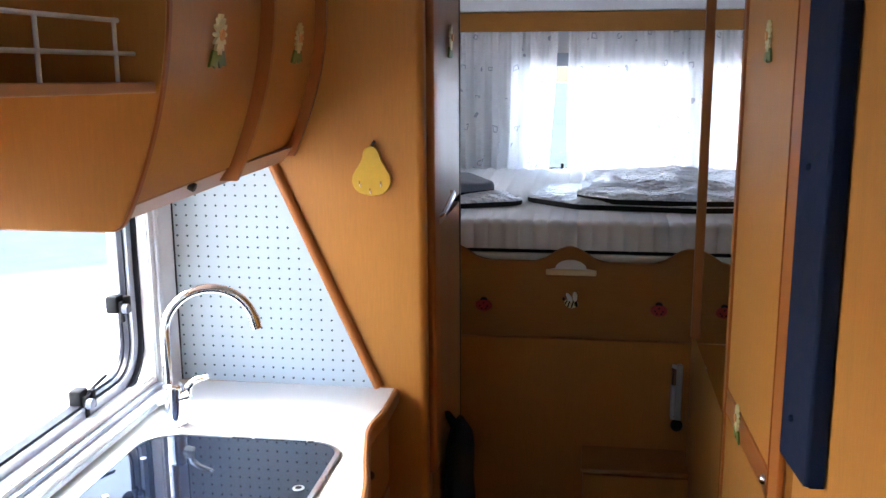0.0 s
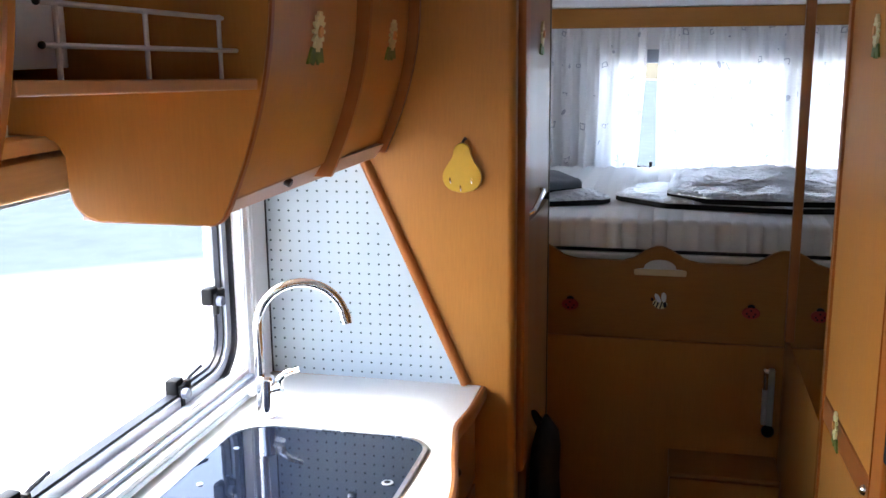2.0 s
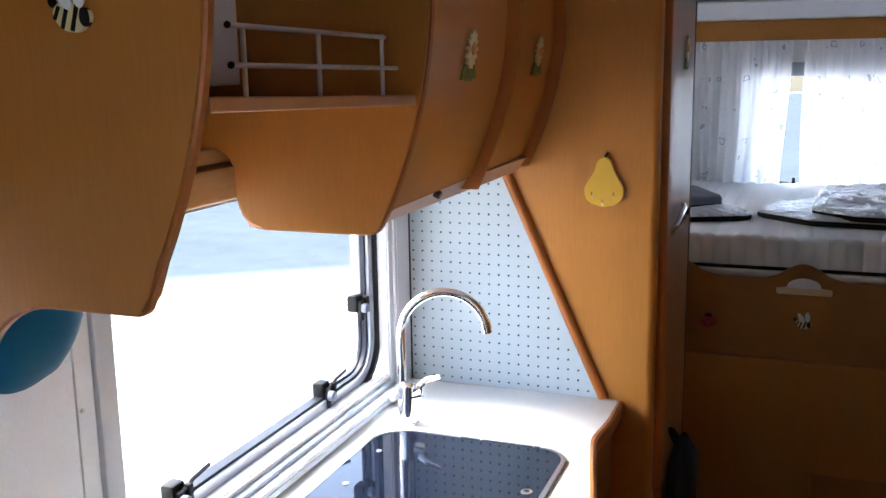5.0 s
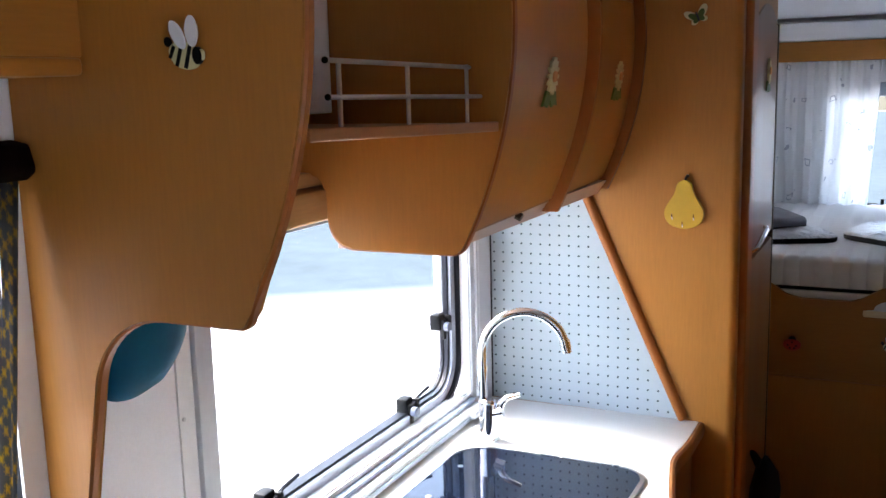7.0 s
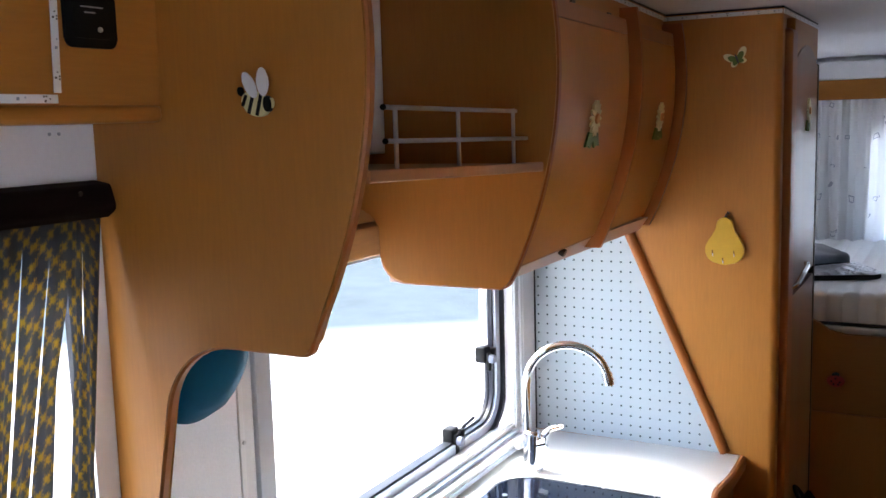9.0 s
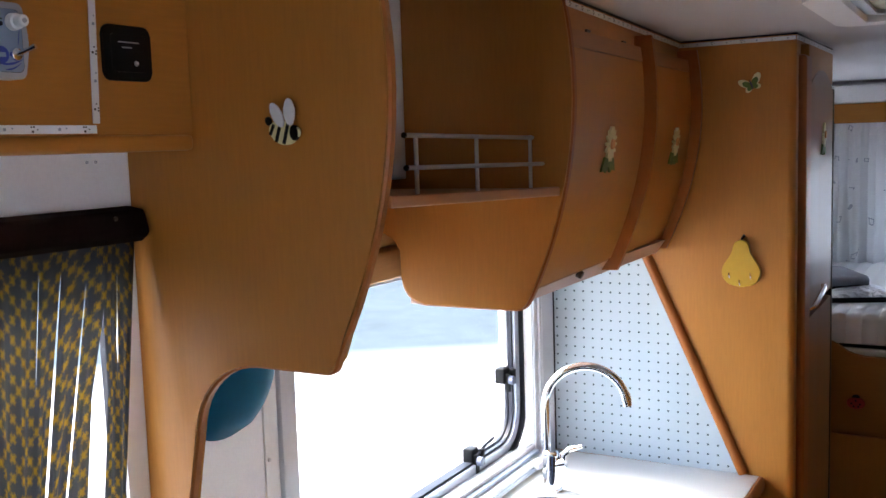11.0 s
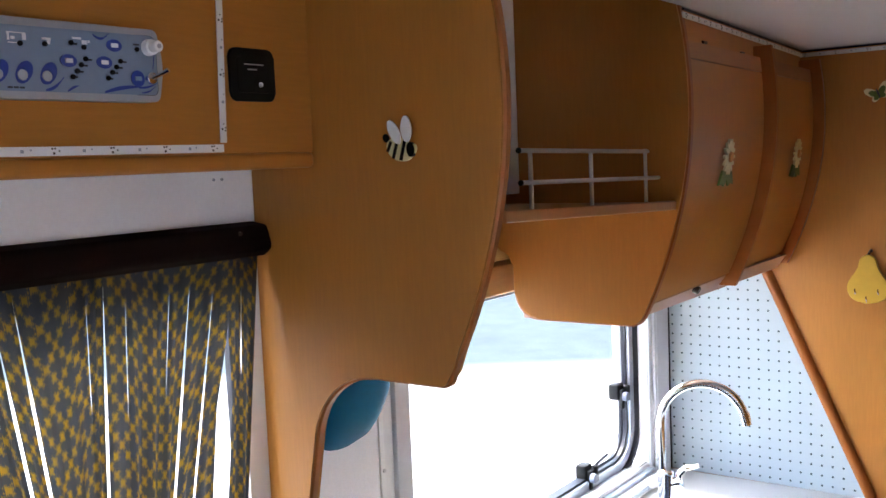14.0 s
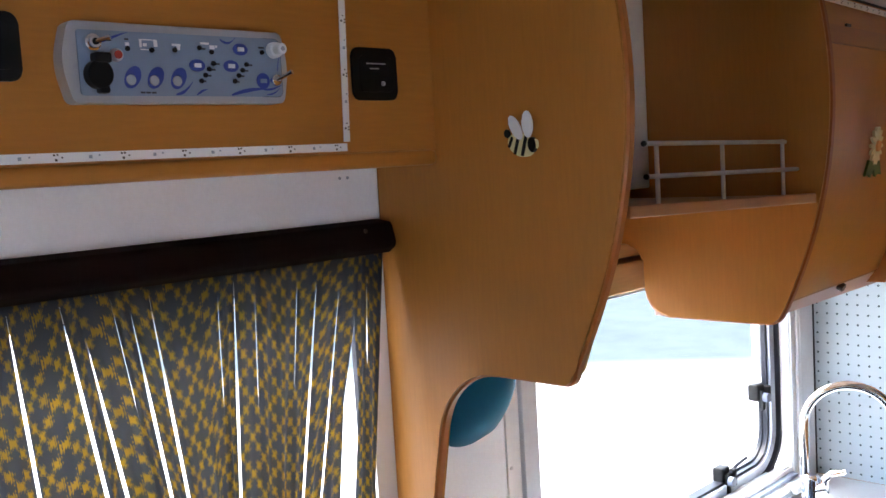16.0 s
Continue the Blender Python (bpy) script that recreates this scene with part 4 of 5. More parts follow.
for cy, cz, w, h in ((0.4085, 1.8595, 0.0012, 0.008), (0.4125, 1.8535, 0.0045, 0.001), (0.4165, 1.863, 0.0095, 0.001), (0.4245, 1.8595, 0.002, 0.006), (0.413, 1.858, 0.002, 0.003), (0.4473, 1.8595, 0.0048, 0.0022), (0.4495, 1.8565, 0.0018, 0.004), (0.4802, 1.8625, 0.005, 0.0022), (0.4885, 1.859, 0.003, 0.004), (0.4935, 1.86, 0.0012, 0.0025), (0.3945, 1.858, 0.002, 0.003)):
    box(X0, cy - w, cz - h / 2, X1 - 0.0002, cy + w, cz + h / 2, bm=bm)
tagged(part("white_print", bm, white_paint, ctl), kind="stuff")
bm = bmesh.new()
for cy, cz, w in ((0.394, 1.8625, 0.002), (0.413, 1.812, 0.0085), (0.4935, 1.8422, 0.0025), (0.488, 1.8362, 0.0025), (0.483, 1.83, 0.0022), (0.4772, 1.8242, 0.0013), (0.5338, 1.8422, 0.0025), (0.5285, 1.8362, 0.0025), (0.5232, 1.8305, 0.0022), (0.5175, 1.8245, 0.0013), (0.5495, 1.8612, 0.0035), (0.4785, 1.857, 0.002)):
    for g in range(3):
        box(X0, cy - w + g * w * 0.7, cz - 0.0009, X1, cy - w + g * w * 0.7 + w * 0.55, cz + 0.0009, bm=bm)
tagged(part("small_print", bm, ink_dark, ctl), kind="stuff")


def swoosh(y0, z0, y1, z1, sag, w):
    n = 12
    up, lo = [], []
    for k in range(n + 1):
        t = k / n
        y, z = y0 + (y1 - y0) * t, z0 + (z1 - z0) * t + sag * math.sin(math.pi * t)
        h = w * (0.3 + math.sin(math.pi * min(1, t + 0.1)))
        up.append((y, z + h))
        lo.append((y, z - h))
    return prism("x", lo + up[::-1], X0, X1 + 0.0001)


for a in ((0.3685, 1.8585, 0.395, 1.869, 0.0006, 0.001), (0.4432, 1.8105, 0.463, 1.8235, -0.003, 0.0013), (0.4668, 1.8105, 0.4794, 1.8161, 0.001, 0.001),
          (0.5084, 1.8108, 0.5555, 1.8175, 0.002, 0.0016), (0.55, 1.8165, 0.5735, 1.8225, -0.0015, 0.0009), (0.553, 1.8115, 0.5705, 1.8185, -0.002, 0.0007),
          (0.4986, 1.8675, 0.517, 1.8698, -0.0045, 0.0009), (0.5688, 1.837, 0.5715, 1.852, 0.0, 0.0009)):
    part("swoosh", swoosh(*a), ink_blue, ctl)

# dark pelmet and checked curtain
pel = thing("curtain_pelmet", (-0.925, 0.2, 1.612), "dark brown stained pelmet above the checked curtain", "pelmet")
part("board", prism("y", rounded([(LEFT + 0.001, 1.609, 0.002), (-0.922, 1.609, 0.006), (-0.905, 1.62, 0.01), (-0.914, 1.651, 0.008), (LEFT + 0.001, 1.656, 0.002)]), -0.7, 0.826, 0.003), dark_brown, pel)
part("screw", disc("y", -0.922, 1.63, 0.8262, 0.8275, 0.003, steps=10), steel, pel)
part("screw", disc("x", 0.775, 1.6425, -0.9115, -0.909, 0.003, steps=10), bronze, pel)
for hy in (0.765, 0.779):
    single("screw_hole", disc("x", hy, 1.715, LEFT - 0.001, LEFT + 0.0012, 0.0022, steps=8), grey_profile, "small grey screw hole in the white wall", "hole", "screw holes")

curtain = thing("checked_curtain", (-0.92, 0.25, 0.86), "grey and yellow checked cotton curtain hanging in gathered folds", "curtain")
rng = random.Random(7)
# slits between the folds: y and height where each opens, y at 1.38 m, width, height where it closes again
cuts = [(-0.62 + 0.062 * k + 0.012 * math.sin(5 * k), 1.58 - 0.02 * (k % 3), -0.63 + 0.062 * k, 0.006 + 0.002 * (k % 2), 0.0) for k in range(14)]
cuts += [(0.265, 1.57, 0.279, 0.007, 0.0), (0.304, 1.60, 0.322, 0.008, 0.0), (0.359, 1.60, 0.393, 0.009, 0.0), (0.385, 1.555, 0.415, 0.009, 0.0), (0.416, 1.595, 0.450, 0.004, 1.47), (0.438, 1.58, 0.466, 0.008, 0.0),
         (0.462, 1.59, 0.487, 0.008, 0.0), (0.549, 1.582, 0.545, 0.005, 1.45), (0.573, 1.60, 0.562, 0.0075, 0.0), (0.602, 1.582, 0.592, 0.004, 1.44), (0.667, 1.587, 0.642, 0.004, 1.45), (0.698, 1.583, 0.664, 0.0075, 0.0),
         (0.735, 1.57, 0.697, 0.006, 0.0), (0.757, 1.52, 0.738, 0.055, 0.0), (0.784, 1.573, 0.768, 0.005, 1.40)]
edges = [(-0.70, 1.4, -0.70, 0.0, 0.0)] + cuts + [(0.818, 1.4, 0.787, 0.0, 0.0)]
FOOT, HEAD = 0.88, 1.622
uvs = 0.0
for cut_a, cut_b in zip(edges, edges[1:]):
    ta, tb = cut_a[0], cut_b[0]
    bm = bmesh.new()
    lay = bm.loops.layers.uv.new("UVMap")
    nz, nu = 40, 16
    ph, amp = rng.uniform(0, 6.28), rng.uniform(0.006, 0.012)
    span = (tb - ta) * rng.uniform(1.6, 2.4)
    turns = max(1, round((tb - ta) / 0.04))
    rows = []
    for i in range(nz + 1):
        z = HEAD + (FOOT - HEAD) * i / nz

        def side(cut, sign):
            t0, zs, f, w, ze = cut
            y = t0 + (f - t0) * (zs - max(z, 1.1)) / (zs - 1.38) if zs > 1.41 else t0 + (f - t0) * (HEAD - max(z, 1.1)) / (HEAD - 1.38)
            gap = min(1.0, max(0.0, (zs - z) / 0.1)) * (min(1.0, max(0.0, (z - ze) / 0.08)) if ze else 1.0)
            return y + sign * gap * w * 0.24
        a, b = side(cut_a, 1), side(cut_b, -1)
        rows.append([bm.verts.new((-0.925 + amp * math.sin(2 * math.pi * turns * j / nu) * (0.25 + 0.75 * i / nz), a + (b - a) * j / nu, z)) for j in range(nu + 1)])
    for i in range(nz):
        for j in range(nu):
            f = bm.faces.new((rows[i][j], rows[i][j + 1], rows[i + 1][j + 1], rows[i + 1][j]))
            for lp, (ii, jj) in zip(f.loops, ((i, j), (i, j + 1), (i + 1, j + 1), (i + 1, j))):
                lp[lay].uv = (uvs + span * (jj / nu + 0.09 / turns * math.sin(2 * math.pi * turns * jj / nu)), (HEAD - FOOT) * ii / nz + 0.016 * math.sin(34 * (ta + (tb - ta) * jj / nu) + 0.8))
    uvs += span
    part("fold", bm, checks, curtain)

# teal wall lamp shade beside the window
bm = bmesh.new()
rows = []
for i in range(15):
    t = i / 14
    z = 1.50 - 0.188 * t
    sq = math.sqrt(max(0.0, 1 - max(0.0, (t - 0.72) / 0.28) ** 2)) if t > 0.72 else 1.0
    y_l, y_r = 0.885 + 0.02 * t, min(1.062 + 0.012 * (1 - t), 1.016 + 0.6 * (z - 1.294))
    half, mid = (y_r - y_l) / 2 * (0.7 + 0.3 * sq), (y_l + y_r) / 2
    deep = (0.075 - 0.03 * t) * (0.35 + 0.65 * sq)
    rows.append([bm.verts.new((LEFT + 0.007 + deep * max(0.0, math.sin(math.pi * k / 18)) ** 0.6, mid - half * math.cos(math.pi * k / 18), z - 0.012 * math.sin(math.pi * k / 18) * t)) for k in range(19)])
for a, b in zip(rows, rows[1:]):
    for k in range(18):
        bm.faces.new((a[k], a[k + 1], b[k + 1], b[k]))
    bm.faces.new((a[18], a[0], b[0], b[18]))
bm.faces.new(rows[0])
bm.faces.new(rows[-1][::-1])
wlamp = thing("wall_lamp", (LEFT + 0.01, 1.006, 1.29), "teal plastic wall lamp on the white panel behind the divider", "lamp")
part("shade", bm, teal, wlamp)
part("mount", box(LEFT + 0.0062, 0.91, 1.5005, LEFT + 0.03, 1.05, 1.53, 0.004), white_plastic, wlamp)

# roof light at the ceiling
rl = thing("roof_light", (0.02, 1.72, CEIL), "clear white-framed roof hatch in the ceiling", "roof hatch")
part("frame", ring("z", -0.205, 0.245, 1.47, 1.93, 0.05, 0.055, CEIL - 0.03, CEIL - 0.001), white_plastic, rl)
part("inner_frame", ring("z", -0.15, 0.19, 1.525, 1.875, 0.04, 0.02, CEIL - 0.018, CEIL - 0.001), grey_profile, rl)
part("dome", prism("z", rounded([(-0.13, 1.545, 0.03), (0.17, 1.545, 0.03), (0.17, 1.855, 0.03), (-0.13, 1.855, 0.03)]), CEIL - 0.012, CEIL - 0.001, 0.003), surface("cloudy hatch plastic", (0.3, 0.33, 0.24), 0.25, 0, 0.3, 30, 6), rl)
part("catch", box(-0.03, 1.535, CEIL - 0.026, 0.05, 1.56, CEIL - 0.0125, 0.004), black, rl)

# ---- ornaments ----
def pear():
    p = thing("key_hook_board", (-0.455, 2.249, 1.36), "yellow pear-shaped wooden key hook board on the cabinet", "hook board")
    half = []
    for k in range(25):
        t = k / 24
        z = 1.362 + 0.113 * t
        if t < 0.32:
            w = 0.0445 * (1 - ((0.32 - t) / 0.32) ** 2.6) ** 0.5
        elif t < 0.84:
            w = 0.019 + 0.0255 * (0.5 + 0.5 * math.cos(math.pi * (t - 0.32) / 0.52))
        else:
            w = 0.019 * (max(0.0, 1 - ((t - 0.84) / 0.16) ** 2)) ** 0.5
        half.append((max(w, 0.004), z))
    body = [(-0.455 + w, z) for w, z in half] + [(-0.455 - w, z) for w, z in half[::-1]]
    part("board", prism("y", body, 2.237, 2.2495, 0.003), yellow, p)
    part("stalk", tube([(-0.455, 2.243, 1.472), (-0.452, 2.243, 1.48), (-0.447, 2.243, 1.486)], [0.003, 0.003, 0.004], 8), bronze, p)
    for hx, hz in ((-0.479, 1.389), (-0.455, 1.372), (-0.430, 1.389)):
        part("hook", tube([(hx, 2.238, hz), (hx, 2.226, hz - 0.003), (hx, 2.222, hz + 0.004), (hx, 2.221, hz + 0.01)], 0.0016, 7), chrome, p, "small bright metal hook")


pear()


def flower_thing(m, label):
    """A daisy with two leaves, 60 mm high, facing +x in its own space."""
    f = thing("flower_ornament", (0, 0, 0), label, "ornament", "flower ornaments")
    bm = bmesh.new()
    for k in range(14):
        a = 2 * math.pi * k / 14
        disc("x", 0.0115 * math.cos(a), 0.012 + 0.0165 * math.sin(a), 0.001, 0.0045, 0.0082, 0.003, 10, math.degrees(a), bm=bm)
    part("petals", bm, cream_paint, f)
    part("heart", disc("x", 0, 0.012, 0.004, 0.0075, 0.0062, 0.007, 14, bevel=0.001), orange_paint, f)
    for s in (-1, 1):
        part("leaf", prism("x", [(0, -0.004), (s * 0.008, -0.008), (s * 0.017, -0.006), (s * 0.021, -0.014), (s * 0.027, -0.026), (s * 0.016, -0.024), (s * 0.008, -0.028), (0, -0.018)], 0.0, 0.003), leaf_paint, f)
    f.matrix_world = m
    f.scale = (1.3, 1.3, 1.3)
    return f


daisy = "painted wooden daisy ornament with green leaves"
d0 = flower_thing(pose(belly(1.705, 0.69, -0.513) + slim(1.577) - 0.0135, 1.577, 1.699, 0, 7, 0), daisy)
copy_thing(d0, pose(belly(1.705, 0.69, -0.513) + slim(2.072) - 0.0135, 2.072, 1.697, 0, 7, 0))
copy_thing(d0, pose(-0.3265, 2.6, 1.70))

bt = thing("butterfly_ornament", (-0.426, 2.249, 1.82), "green and cream painted wooden butterfly ornament", "ornament")
bm = bmesh.new()
for s in (-1, 1):
    disc("y", -0.426 + s * 0.014, 1.847, 2.246, 2.2494, 0.016, 0.0085, 14, s * 45, bm=bm)
    disc("y", -0.426 + s * 0.009, 1.832, 2.246, 2.2494, 0.010, 0.0065, 12, -s * 30, bm=bm)
part("wings", bm, cream_paint, bt)
bm = bmesh.new()
for s in (-1, 1):
    disc("y", -0.426 + s * 0.009, 1.8425, 2.244, 2.2458, 0.0115, 0.0065, 14, s * 42, bm=bm)
    disc("y", -0.426 + s * 0.006, 1.833, 2.244, 2.2458, 0.0075, 0.0055, 12, -s * 30, bm=bm)
part("wing_centres", bm, leaf_paint, bt)
part("body", disc("y", -0.426, 1.839, 2.242, 2.2438, 0.002, 0.012, 10), ink_dark, bt)
bt.rotation_euler = (0, -0.38, 0)


def bee(at, size, label):
    """A wooden bee shape: striped egg of a body, dark head, pale face and two pale wings, facing -y."""
    x, y, z = at
    b = thing("bee_ornament", at, label, "ornament")
    s = size / 57
    part("body", disc("y", x + 0.5 * s, z - 11 * s, y - 5.5 * s, y - 0.0005, 20.5 * s, 13.5 * s, 28, -20, bevel=0.0012), cream_paint, b)
    for u0, v0, u1, v1, w in ((-11, -1, -17, -13, 1.9), (-1, 0, -8.4, -21.5, 2.1), (10.5, 0, 3, -24, 2.2)):
        d = Vector((u1 - u0, v1 - v0)).normalized()
        n = Vector((-d.y, d.x)) * w
        quad = [(u0 + n.x, v0 + n.y), (u0 - n.x, v0 - n.y), (u1 - n.x, v1 - n.y), (u1 + n.x, v1 + n.y)]
        part("stripe", prism("y", [(x + u * s, z + v * s) for u, v in quad], y - 6.4 * s, y - 5 * s), black, b)
    part("face", disc("y", x + 21.5 * s, z - 11 * s, y - 5 * s, y - 0.0005, 3.6 * s, 6 * s, 16, bevel=0.0008), cream_paint, b)
    part("head", disc("y", x + 18 * s, z - 11.5 * s, y - 7 * s, y - 0.0005, 5.6 * s, 9 * s, 20, 6, bevel=0.001), black, b)
    part("tail", disc("y", x - 21.5 * s, z + 3.5 * s, y - 4 * s, y - 0.0005, 4.4 * s, 5.4 * s, 14, 20, bevel=0.0008), black, b)
    for wx, wz, ru, rv, tl in ((-4.5, 10, 7, 16.5, 29), (14, 13, 7.8, 16, 3)):
        part("wing", disc("y", x + wx * s, z + wz * s, y - 8.5 * s, y - 5.8 * s, ru * s, rv * s, 22, tl, bevel=0.0008), white_paint, b)
    return b


bee((-0.676, 0.829, 1.754), 0.057, "black and yellow painted wooden bee ornament on the divider")
bee((-0.018, 3.2735, 0.858), 0.06, "black and yellow painted wooden bee ornament on the bed front")


def ladybird(x, z):
    b = thing("beetle_ornament", (x, 3.2735, z - 0.02), "dark red painted wooden beetle ornament on the bed front", "ornament", "beetle ornaments")
    part("body", disc("y", x, z - 0.003, 3.265, 3.2735, 0.028, 0.02, 20, bevel=0.003), red_paint, b)
    part("head", disc("y", x, z + 0.017, 3.266, 3.2735, 0.012, 0.008, 14), black, b)
    for sx, sz in ((-0.013, -0.004), (0.013, -0.005), (0.0, 0.006), (-0.006, -0.013), (0.008, -0.013)):
        part("spot", disc("y", x + sx, z + sz, 3.2635, 3.265, 0.0035, steps=10), black, b)


ladybird(-0.31, 0.835)
ladybird(0.273, 0.835)

# ---- bed ----
bed = thing("fixed_bed", (0.0, 4.0, 0), "built-in beech bed base with a scalloped front board", "bed")
top = []
for k in range(121):
    x = LEFT + 0.005 + (RIGHT - LEFT - 0.01) * k / 120
    hump = 0.0
    for c in (-0.415, -0.022, 0.37, 0.76, -0.81):
        d = abs(x - c)
        if d < 0.11:
            hump = max(hump, 0.052 * (0.5 + 0.5 * math.cos(math.pi * d / 0.11)) ** 0.8)
    top.append((x, 0.987 + hump))
bm = prism("y", [(LEFT + 0.005, 0.722), (RIGHT - 0.005, 0.722)] + top[::-1], 3.275, 3.295, 0.003)
part("front_board", bm, wood_x, bed, "scalloped beech front board")
part("lower_board", box(LEFT + 0.005, 3.279, 0.001, RIGHT - 0.005, 3.295, 0.719, 0.002), wood, bed)
part("base", box(LEFT + 0.005, 3.297, 0.001, RIGHT - 0.005, REAR - 0.002, 0.93, 0.0), wood_x, bed)
part("grip_opening", prism("y", [(-0.10, 0.962), (0.062, 0.962)] + [(-0.019 + 0.052 * math.cos(math.pi * k / 10), 0.966 + 0.03 * math.sin(math.pi * k / 10)) for k in range(11)], 3.2725, 3.2748), mattress_cloth, bed)
part("grip", box(-0.102, 3.264, 0.943, 0.066, 3.2745, 0.964, 0.006), pale_wood, bed, "pale wooden grip below the opening")
part("base_edge", box(LEFT + 0.01, 3.30, 0.995, RIGHT - 0.01, 3.318, 1.008, 0.003), mattress_cloth, bed)
dh = thing("door_handle", (0.338, 3.27, 0.43), "grey bar handle with a dark knob on the bed front", "handle")
part("bar", box(0.322, 3.245, 0.46, 0.337, 3.2725, 0.648, 0.004), steel, dh)
part("backplate", box(0.3375, 3.25, 0.455, 0.358, 3.2745, 0.65, 0.004), control_rim, dh)
part("knob", ball(0.345, 3.255, 0.438, 0.021), black, dh)

# mattress with quilted channels
mt = thing("mattress", (0.1, 4.0, 1.0), "white quilted foam mattress on the bed base", "mattress")
bm = bmesh.new()
nx = 430
prof = []
for k in range(7):
    prof.append((3.318, 1.006 + 0.085 * k / 6))
for k in range(1, 7):
    a = radians(90 * k / 6)
    prof.append((3.345 - 0.027 * math.cos(a), 1.093 + 0.027 * math.sin(a)))
for k in range(1, 25):
    prof.append((3.345 + (REAR - 0.03 - 3.345) * k / 24, 1.12))
rows = []
for i in range(nx + 1):
    x = LEFT + 0.012 + (RIGHT - LEFT - 0.024) * i / nx
    ch = abs(math.sin(math.pi * x / 0.05)) ** 0.6
    row = []
    for j, (y, z) in enumerate(prof):
        w = 0.011 * (1 - ch) * (1.0 if j < 11 else max(0.4, 1 - 0.15 * (j - 10)))
        if j < 7:
            bulge = 0.006 * math.sin(math.pi * j / 6)
            row.append(bm.verts.new((x, y + w - bulge, z)))
        else:
            row.append(bm.verts.new((x, y + w * max(0.0, min(1, (12 - j) / 6)), z - w * min(1, (j - 6) / 6))))
    rows.append(row)
for a, b in zip(rows, rows[1:]):
    for j in range(len(prof) - 1):
        bm.faces.new((a[j], b[j], b[j + 1], a[j + 1]))
part("cover", bm, mattress_cloth, mt)
part("core", box(LEFT + 0.02, 3.335, 0.9315, RIGHT - 0.02, REAR - 0.035, 1.105, 0.01), mattress_cloth, mt)
part("piping", tube([(LEFT + 0.02, 3.316, 1.014), (RIGHT - 0.02, 3.316, 1.014)], 0.006, 8), black_cloth, mt, "black piping along the foot")


def foil_sheet(outline, z, thick, wave_h, seed, rise=0.0):
    """A folded window mat: a puffy sheet over an outline, built from inset rings."""
    c = Vector((sum(p[0] for p in outline) / len(outline), sum(p[1] for p in outline) / len(outline)))
    rings = []
    bm = bmesh.new()
    for s in [1.0, 0.99, 0.97, 0.94] + [0.9 - 0.05 * k for k in range(17)]:
        q = []
        for u, v in outline:
            x, y = c.x + (u - c.x) * s, c.y + (v - c.y) * s
            puff = thick * min(1.0, ((1.0 - s) / 0.08)) ** 0.5
            nz = noise.noise(Vector((x * 7 + seed, y * 7, seed))) * wave_h + noise.noise(Vector((x * 22, y * 22 + seed, 1))) * wave_h * 0.4 - abs(noise.noise(Vector((x * 5 + y * 11, y * 6 - x * 8, seed)))) * wave_h * 1.3
            q.append(bm.verts.new((x, y, z + puff + (nz if s < 0.97 else nz * 0.4) + rise * max(0.0, y - 3.55))))
        rings.append(q)
    n = len(outline)
    for a, b in zip(rings, rings[1:]):
        for k in range(n):
            bm.faces.new((a[k], a[(k + 1) % n], b[(k + 1) % n], b[k]))
    bm.faces.new(rings[-1])
    under = [bm.verts.new((u, v, z - 0.004)) for u, v in outline]
    for k in range(n):
        bm.faces.new((under[k], under[(k + 1) % n], rings[0][(k + 1) % n], rings[0][k]))
    bm.faces.new(under[::-1])
    return bm


def smooth_outline(pts, r=0.06):
    o = rounded([(x, y, r) for x, y in pts], 6)
    out = []
    for a, b in zip(o, o[1:] + o[:1]):
        n = max(1, int((Vector(b) - Vector(a)).length / 0.03))
        out += [(a[0] + (b[0] - a[0]) * k / n, a[1] + (b[1] - a[1]) * k / n) for k in range(n)]
    return out


def window_mat(layers, label):
    x = sum(p[0] for p in layers[0][0]) / len(layers[0][0])
    y = sum(p[1] for p in layers[0][0]) / len(layers[0][0])
    m = thing("window_mat", (x, y, 1.12), label, "window mat", "window mats on the mattress")
    for pts, z, thick, wh, seed, rise in layers:
        o = smooth_outline(pts)
        part("backing", prism("z", o, z - 0.022, z - 0.003, 0.005), black_cloth, m, "black fabric backing")
        cloth = seed == 15
        part("cloth_layer" if cloth else "foil", foil_sheet(o, z, thick, wh, seed, rise), grey_cloth if cloth else foil, m, "slate grey cloth side turned up" if cloth else "quilted silver foil layer")
    return m


window_mat([([(-0.2, 3.70), (-0.01, 3.54), (0.15, 3.525), (0.53, 3.47), (0.95, 3.44), (0.97, 4.0), (0.3, 4.12), (-0.12, 4.02)], 1.143, 0.01, 0.008, 3, 0.0),
            ([(-0.01, 3.62), (0.13, 3.52), (0.55, 3.48), (0.9, 3.46), (0.9, 3.98), (0.4, 4.1), (0.02, 4.02)], 1.166, 0.014, 0.014, 8, 0.07)],
           "folded silver quilted window mats with black backing on the mattress")
window_mat([([(-0.85, 3.50), (-0.42, 3.51), (-0.185, 3.61), (-0.28, 3.80), (-0.6, 3.95), (-0.88, 3.9)], 1.143, 0.012, 0.012, 12, 0.0),
            ([(-0.85, 3.58), (-0.5, 3.56), (-0.30, 3.72), (-0.42, 3.9), (-0.86, 3.95)], 1.168, 0.02, 0.01, 15, 0.06)],
           "folded grey and silver window mat lying on the mattress")

